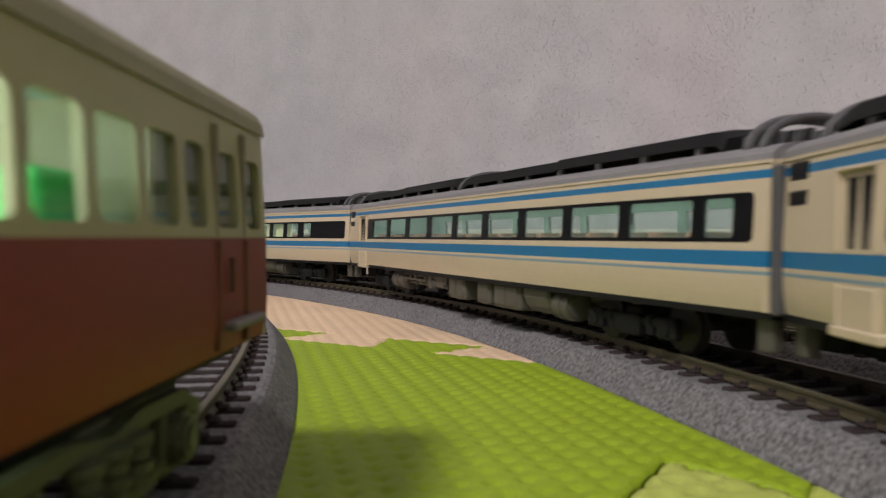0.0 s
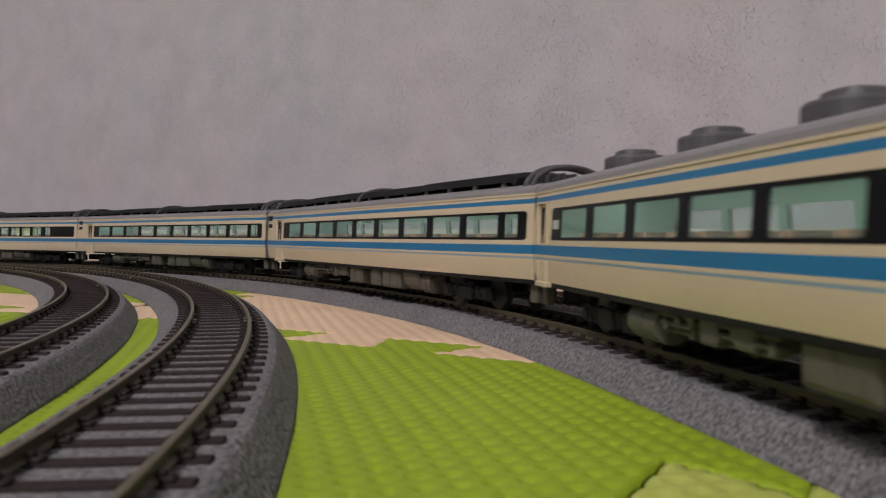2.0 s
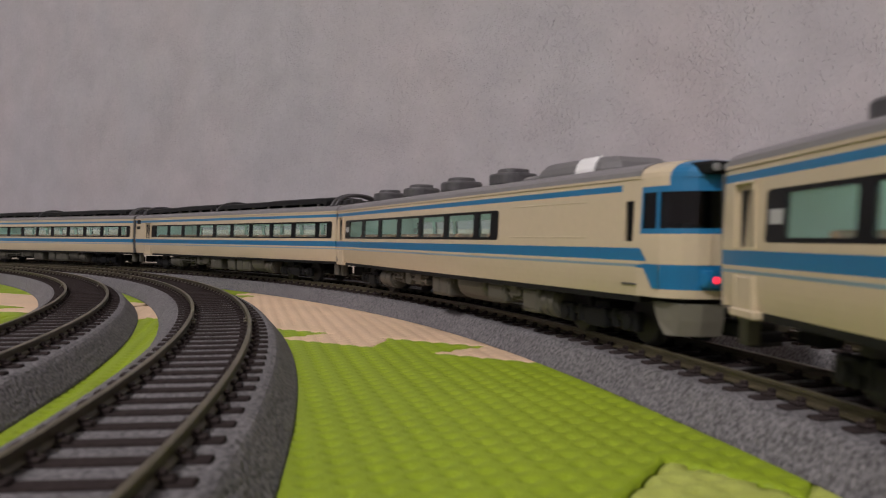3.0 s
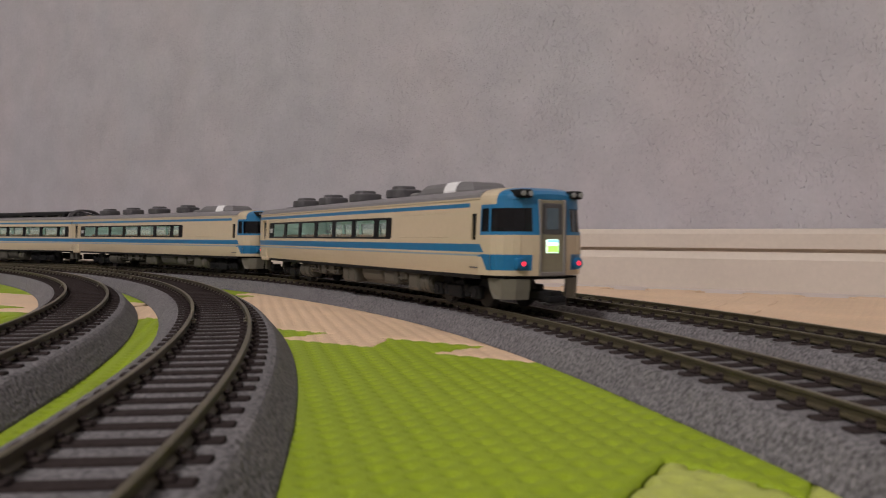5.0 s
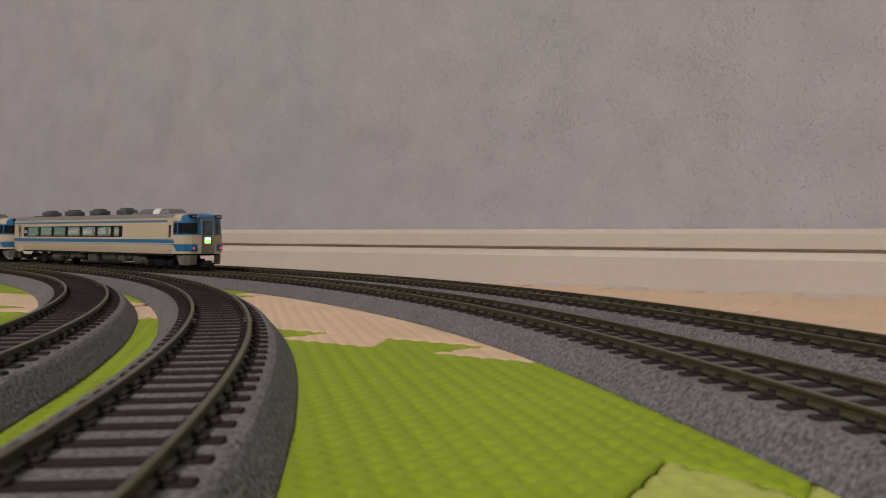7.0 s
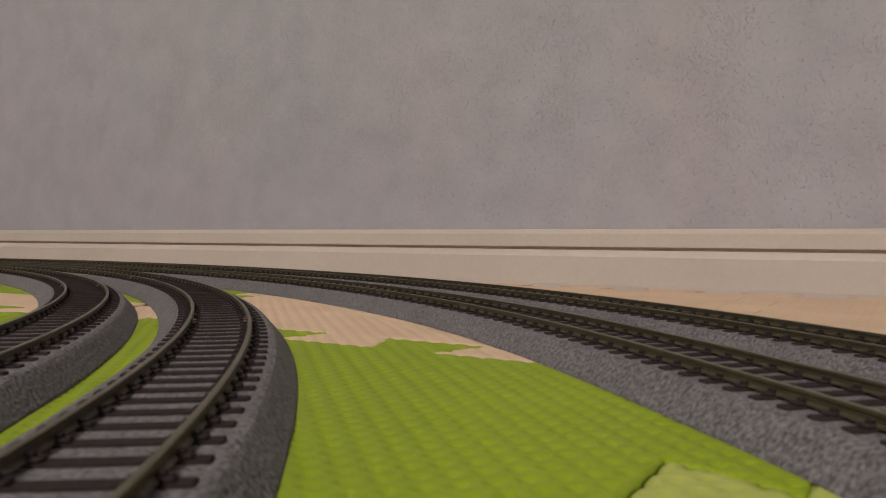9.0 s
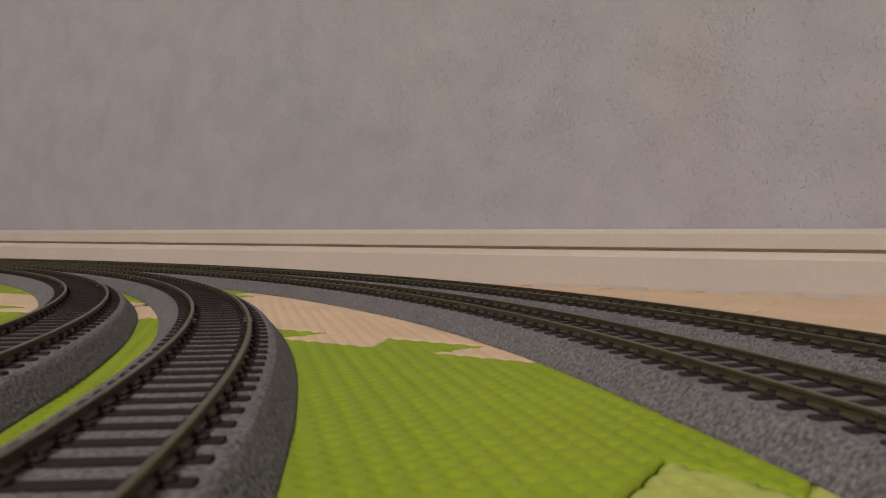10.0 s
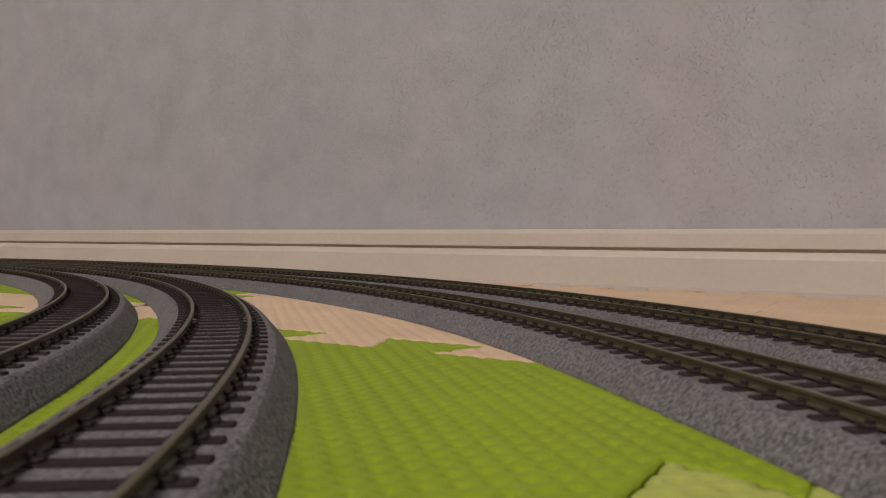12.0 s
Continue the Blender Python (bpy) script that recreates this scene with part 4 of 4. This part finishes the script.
        cyl(bm, (120.4, sg * 11.6, 20.2), 0.25, 6.0, "z", 8)
        part("handrail", bm, M_CREAM, thing)
    # hood over the windscreens
    bm = bmesh.new()
    rings = []
    for x, drop, half in ((103.1, 0.0, 17.3), (108, 0.1, 17.1), (112, 0.4, 16.2), (115.8, 0.9, 14.6), (118.8, 1.7, 12.0), (120.8, 3.0, 8.6)):
        rings.append(roof_ring(x, drop, half, 35.2))
    sweep(bm, rings)
    for f in bm.faces:
        if f.calc_center_median().x > 112.2:
            f.material_index = 1
    part("cab_hood", bm, [M_CREAM, M_BLUE], thing, "cream and blue cab hood", smooth=False)
    # gangway door, its window and the lit sign
    bm = bmesh.new()
    box(bm, 111.00, 122.10, -5.0, 5.0, 9.4, 35.0, bevel=0.5)
    door = part("front_door", bm, M_DULL, thing, "dull olive grey front gangway door")
    bm = bmesh.new()
    for y in (-4.9, 4.9):
        box(bm, 119.00, 122.90, y - 0.45, y + 0.45, 9.2, 35.2, bevel=0.25, segments=1)
    box(bm, 119.00, 122.90, -5.3, 5.3, 9.0, 10.6, bevel=0.25, segments=1)
    part("door_frame", bm, M_GANG, door, "grey door frame")
    bm = bmesh.new()
    box(bm, 121.60, 122.30, -4.0, 4.0, 23.4, 33.8, bevel=0.2, segments=1)
    part("door_window_frame", bm, M_DARKGREY, door, "dark door window frame")
    bm = bmesh.new()
    box(bm, 122.10, 122.45, -2.4, 2.4, 25.0, 32.0, bevel=0.1, segments=1)
    part("door_window", bm, M_DOORGLASS, door, "blue grey door glass")
    bm = bmesh.new()
    box(bm, 122.00, 122.50, -2.5, 2.5, 17.4, 21.8, bevel=0.3, segments=1)
    sign = part("lit_sign", bm, M_SIGN, door, "lit square headboard sign")
    bm = bmesh.new()
    box(bm, 122.45, 122.60, -2.2, 2.2, 17.7, 19.8)
    part("sign_lower_field", bm, M_SIGNGREEN, sign, "green field of the sign")
    bm = bmesh.new()
    box(bm, 122.45, 122.60, -2.2, 2.2, 20.9, 21.6)
    part("sign_upper_field", bm, M_SIGNBLUE, sign, "blue field of the sign")
    bm = bmesh.new()
    box(bm, 109.00, 125.00, -2.6, 2.6, 3.6, 7.0, bevel=0.6)
    box(bm, 122.50, 126.00, -3.6, 3.6, 3.2, 5.4, bevel=0.6)
    part("coupler", bm, M_BLACK, thing, "black front coupler")
    bm = bmesh.new()
    box(bm, 122.00, 125.60, -3.8, 3.8, 2.4, 3.3, bevel=0.3)
    part("coupler_pocket", bm, M_METAL, thing, "bare metal coupler pocket")
    bm = bmesh.new()
    box(bm, 103.2, 115.5, -14.6, 14.6, 8.6, 9.6)
    part("cab_floor", bm, M_BLACK, thing)
    bm = bmesh.new()
    box(bm, 102.2, 103.0, -16.2, 16.2, 9.6, 36.0)
    box(bm, 103.0, 116.0, -12.0, 12.0, 21.0, 23.0, bevel=0.4)
    box(bm, 105.0, 110.0, -12.0, -5.0, 12.0, 25.5, bevel=0.6)
    box(bm, 105.0, 110.0, 5.0, 12.0, 12.0, 25.5, bevel=0.6)
    part("cab_interior", bm, M_DARKGREY, thing, "dark cab bulkhead, desk and seats")


def trailing_bogie(parent, x):
    """The railcar's bogie: open cast side frames with round springs, axle boxes and leaf springs."""
    fr = bmesh.new()
    for sg in (-1, 1):
        y = 12.8 * sg
        ya, yb = sorted((y - 0.7 * sg, y + 0.6 * sg))
        bow = [(-19, 7.6), (-15, 9.6), (-6, 9.8), (0, 8.8), (6, 9.8), (15, 9.6), (19, 7.6)]
        sweep(fr, [[(x + px, ya, pz - 1.5), (x + px, yb, pz - 1.5), (x + px, yb, pz), (x + px, ya, pz)] for px, pz in bow])
        low = [(-11, 3.6), (-7, 2.6), (7, 2.6), (11, 3.6)]
        sweep(fr, [[(x + px, ya, pz), (x + px, yb, pz), (x + px, yb, pz + 1.0), (x + px, ya, pz + 1.0)] for px, pz in low])
        for d in (-13, 13):
            cyl(fr, (x + d, y + 0.6 * sg, 5.4), 2.4, 2.6, "y", 16, bevel=0.4)
            cyl(fr, (x + d, y + 1.9 * sg, 5.4), 1.3, 0.6, "y", 12)
            for e in (-2.8, 2.8):
                box(fr, x + d + e - 0.5, x + d + e + 0.5, ya, yb, 3.0, 9.0, bevel=0.2, segments=1)
            box(fr, x + d - 3.3, x + d + 3.3, ya, yb, 2.6, 3.4, bevel=0.2, segments=1)
        for d in (-4.2, 0.0, 4.2):
            for k in range(4):
                cyl(fr, (x + d, y + 0.4 * sg, 4.2 + 1.15 * k), 1.5 if k % 2 else 1.2, 0.9, "z", 12)
    box(fr, x - 3, x + 3, -12, 12, 6.5, 9.8, bevel=0.4)
    b = part("bogie", fr, M_SIDEFRAME, parent, "olive bogie frame with coil springs")
    for d in (-13, 13):
        bm = bmesh.new()
        for y in (-8.0, 8.0):
            cyl(bm, (x + d, y, 5.35), 5.3, 2.0, "y", 24, bevel=0.3)
            cyl(bm, (x + d, y - math.copysign(0.9, y), 5.35), 5.9, 0.7, "y", 24)
        cyl(bm, (x + d, 0, 5.35), 1.0, 18, "y", 10)
        part("wheelset", bm, M_METAL, b, "steel wheels and axle")


def railcar():
    """The vermilion and cream railcar; its +x end leads away from the camera."""
    thing = tagged(new("railcar"), "vermilion and cream model railcar with green seats", "model train car")
    x0, x1 = -124.0, 124.0
    wins = [(88.6 - 8.22 * i, 95.3 - 8.22 * i) for i in range(26)] + [(97.2, 102.6), (105.7, 112.6), (116.0, 122.0)]
    zs = [12.0, 13.5, 15.0, 17.0, 23.9, 24.9, 32.8, 36.6]
    for sign in (-1, 1):
        bm = bmesh.new()
        xs = sorted({x0, x1, *[q for w in wins for q in w]})
        side_plate(bm, xs, zs, lambda x, z: 24.9 < z < 32.8 and any(a < x < b for a, b in wins), lambda x, z: 1 if z < 23.9 else 0, sign, half=15.3, thick=0.8)
        for a, b in wins:
            fillets(bm, a, b, 24.9, 32.8, 1.1, sign, 15.3)
        part("body_side", bm, [M_REDCREAM, M_RED, M_REDCREAM], thing, "vermilion side with cream window zone")
        for a, b in wins:
            bm = bmesh.new()
            y0, y1 = (tumble(24.7, 15.3) - 0.5) * sign, (tumble(33.0, 15.3) - 0.5) * sign
            bm.faces.new([bm.verts.new(q) for q in ((a - 0.1, y0, 24.7), (b + 0.1, y0, 24.7), (b + 0.1, y1, 33.0), (a - 0.1, y1, 33.0))])
            part("window_pane", bm, M_MILKY, thing, "clear window glass").visible_shadow = False
        bm = bmesh.new()
        for xa in (114.4, 104.9):
            box(bm, xa, xa + 0.6, *sorted((15.5 * sign, 14.9 * sign)), 12.4, 23.7, bevel=0.2, segments=1)
        cyl(bm, (108.5, 15.7 * sign, 20.0), 0.3, 3.6, "z", 8)
        part("door_frame", bm, M_DOORLINE, thing, "dark door edge and handrail")
        for xa in (114.4, 104.9):
            bm = bmesh.new()
            box(bm, xa, xa + 0.6, *sorted((15.25 * sign, 14.0 * sign)), 23.4, 35.4, bevel=0.2, segments=1)
            part("door_post", bm, M_DULL, thing, "olive upper door edge")
        bm = bmesh.new()
        box(bm, 107, 119, *sorted((16.6 * sign, 14 * sign)), 14.2, 15.2, bevel=0.3, segments=1)
        part("door_step", bm, M_GANG, thing, "grey door step")
        bm = bmesh.new()
        for x in [-96.5 + 11.5 * i for i in range(16) if not 50 < -96.5 + 11.5 * i < 70]:
            box(bm, x, x + 7, *sorted((sign * 4.0, sign * 12.8)), 13, 22, bevel=0.6)
            box(bm, x + 0.6, x + 6.6, *sorted((sign * 4.0, sign * 12.8)), 16, 28.6, bevel=0.8)
        part("seat_row", bm, M_SEATGREEN, thing, "bright green seats")
    for x, sg in ((x0, -1), (x1, 1)):
        bm = bmesh.new()
        rings = [[(xx, 15.1, 12), (xx, 15.1, 23.4), (xx, 14.4, 36.4), (xx, 9, 39.3), (xx, 0, 40.4), (xx, -9, 39.3), (xx, -14.4, 36.4), (xx, -15.1, 23.4), (xx, -15.1, 12)] for xx in (x, x - sg * 1.0)]
        sweep(bm, rings)
        part("end_wall", bm, M_REDCREAM, thing, "cream end wall")
        bm = bmesh.new()
        box(bm, *sorted((x, x + sg * 3)), -5, 5, 11.5, 34, bevel=0.5)
        part("gangway", bm, M_GANG, thing, "grey gangway")
        bm = bmesh.new()
        box(bm, *sorted((x - sg * 8, x + sg * 4)), -2.4, 2.4, 4.0, 8.0, bevel=0.5)
        part("coupler", bm, M_BLACK, thing, "black coupler")
    bm = bmesh.new()
    sweep(bm, [roof_ring(x0 - 0.4, 0, 14.8, 36.4, 41.4), roof_ring(x1 + 0.4, 0, 14.8, 36.4, 41.4)])
    part("roof", bm, M_REDROOF, thing, "dull olive grey curved roof", smooth=False)
    # the lit light guide between the seats, and two small lamps under the roof
    bm = bmesh.new()
    box(bm, 56.0, 68.5, -12.6, 12.6, 22.0, 34.0, bevel=0.8)
    part("light_guide", bm, M_GUIDE, thing, "brightly lit white light guide")
    for x in (75.0, 40.0):
        bm = bmesh.new()
        cyl(bm, (x, -6.0, 32.4), 1.3, 1.6, "z", 16, bevel=0.4)
        part("interior_lamp", bm, M_GUIDE, thing, "small lit interior lamp")
    bm = bmesh.new()
    box(bm, x0 + 2, x1 - 2, -14.0, 14.0, 35.2, 36.0)
    part("interior_ceiling", bm, M_INNER, thing, "pale interior ceiling")
    bm = bmesh.new()
    for xa in (91.0, 104.0):
        box(bm, xa, xa + 0.8, -14.2, -4.0, 13.4, 35.2)
        box(bm, xa, xa + 0.8, 4.0, 14.2, 13.4, 35.2)
    part("partition", bm, M_REDCREAM, thing, "cream inner partition")
    bm = bmesh.new()
    box(bm, x0 + 1, x1 - 1, -11.5, 11.5, 9.8, 13.4)
    part("underframe", bm, M_BLACK, thing, "black underframe and floor")
    for x in (-86, 86):
        trailing_bogie(thing, x)
    underfloor(thing, [(-50, -30, 3.0), (-20, 10, 2.6), (20, 50, 3.4)], [(56, 4.0, 8)])
    return thing


MID_PANES = [(-95.4 + 23.67 * i, -95.4 + 23.67 * i + 19.9) for i in range(9)] + [(117.2, 124.6)]
Q_PANES = [(-97.0 + 15.4 * i, -97.0 + 15.4 * i + 12.2) for i in range(12)] + [(90.0, 97.5)]
CAB_PANES = [(-111.1 + 23.67 * i, -111.1 + 23.67 * i + 20.0) for i in range(6)] + [(31.1, 39.1)]
car_s = express_car("mid", MID_PANES, (-103.5, 129.6), "cream and blue model express car with a black radiator roof")
car_r = copy_thing(car_s, Matrix())
car_q = express_car("mid", Q_PANES, (-106.0, 129.6), "cream and blue model express car with many narrow windows")
# an added plate: its pale yellow stands in for light in three windows
bm_q = bmesh.new()
box(bm_q, 45.5, 73.0, -15.0, -14.4, 15.0, 32.0)
part("cream_partition", bm_q, M_YELLOW, car_q, "pale yellow plate painted as window light behind three windows")
car_u = express_car("cab", CAB_PANES, (-117.8, 44.5), "cream and blue model driving car with lit tail lamps")
car_t = copy_thing(car_u, Matrix())
car_p = copy_thing(car_u, Matrix())
red_car = railcar()
tracks()


# ---- what moves ----
def motions():
    speed, pitch = 180.5, 272.5
    # the train does not run quite evenly: its lead over an even run
    times = (0.0, 0.5, 1.0, 1.5, 2.0, 2.5, 2.8, 3.2, 4.8, 5.0, 5.5, 6.0, 6.5, 7.0, 8.0, 12.0)
    drift = (-9.0, -7.4, -1.5, 2.2, 5.9, 5.3, 9.0, 11.3, 17.2, 18.2, 19.4, 18.8, 18.6, 20.0, 20.0, 20.0)
    order = {car_p: 3, car_q: 2, car_r: 1, car_s: 0, car_t: -1, car_u: -2}
    half_turn = pose(0, 0, 0, 0, 0, 180)
    for car, k in order.items():
        rows = []
        for i in range(49):
            t = i * 0.25
            m = LINE["train"].car_pose(-121.5 + k * pitch + speed * t + float(np.interp(t, times, drift)))
            rows.append((t, m @ half_turn if car is car_p else m))
        walk(car, rows)
    rows = []
    for i in range(49):
        t = i * 0.25
        s = RED_START - RED_SPEED * t
        rows.append((t, LINE["B"].car_pose(s) @ half_turn))
    walk(red_car, rows)


RED_START, RED_SPEED = -116.0, 138.0
motions()
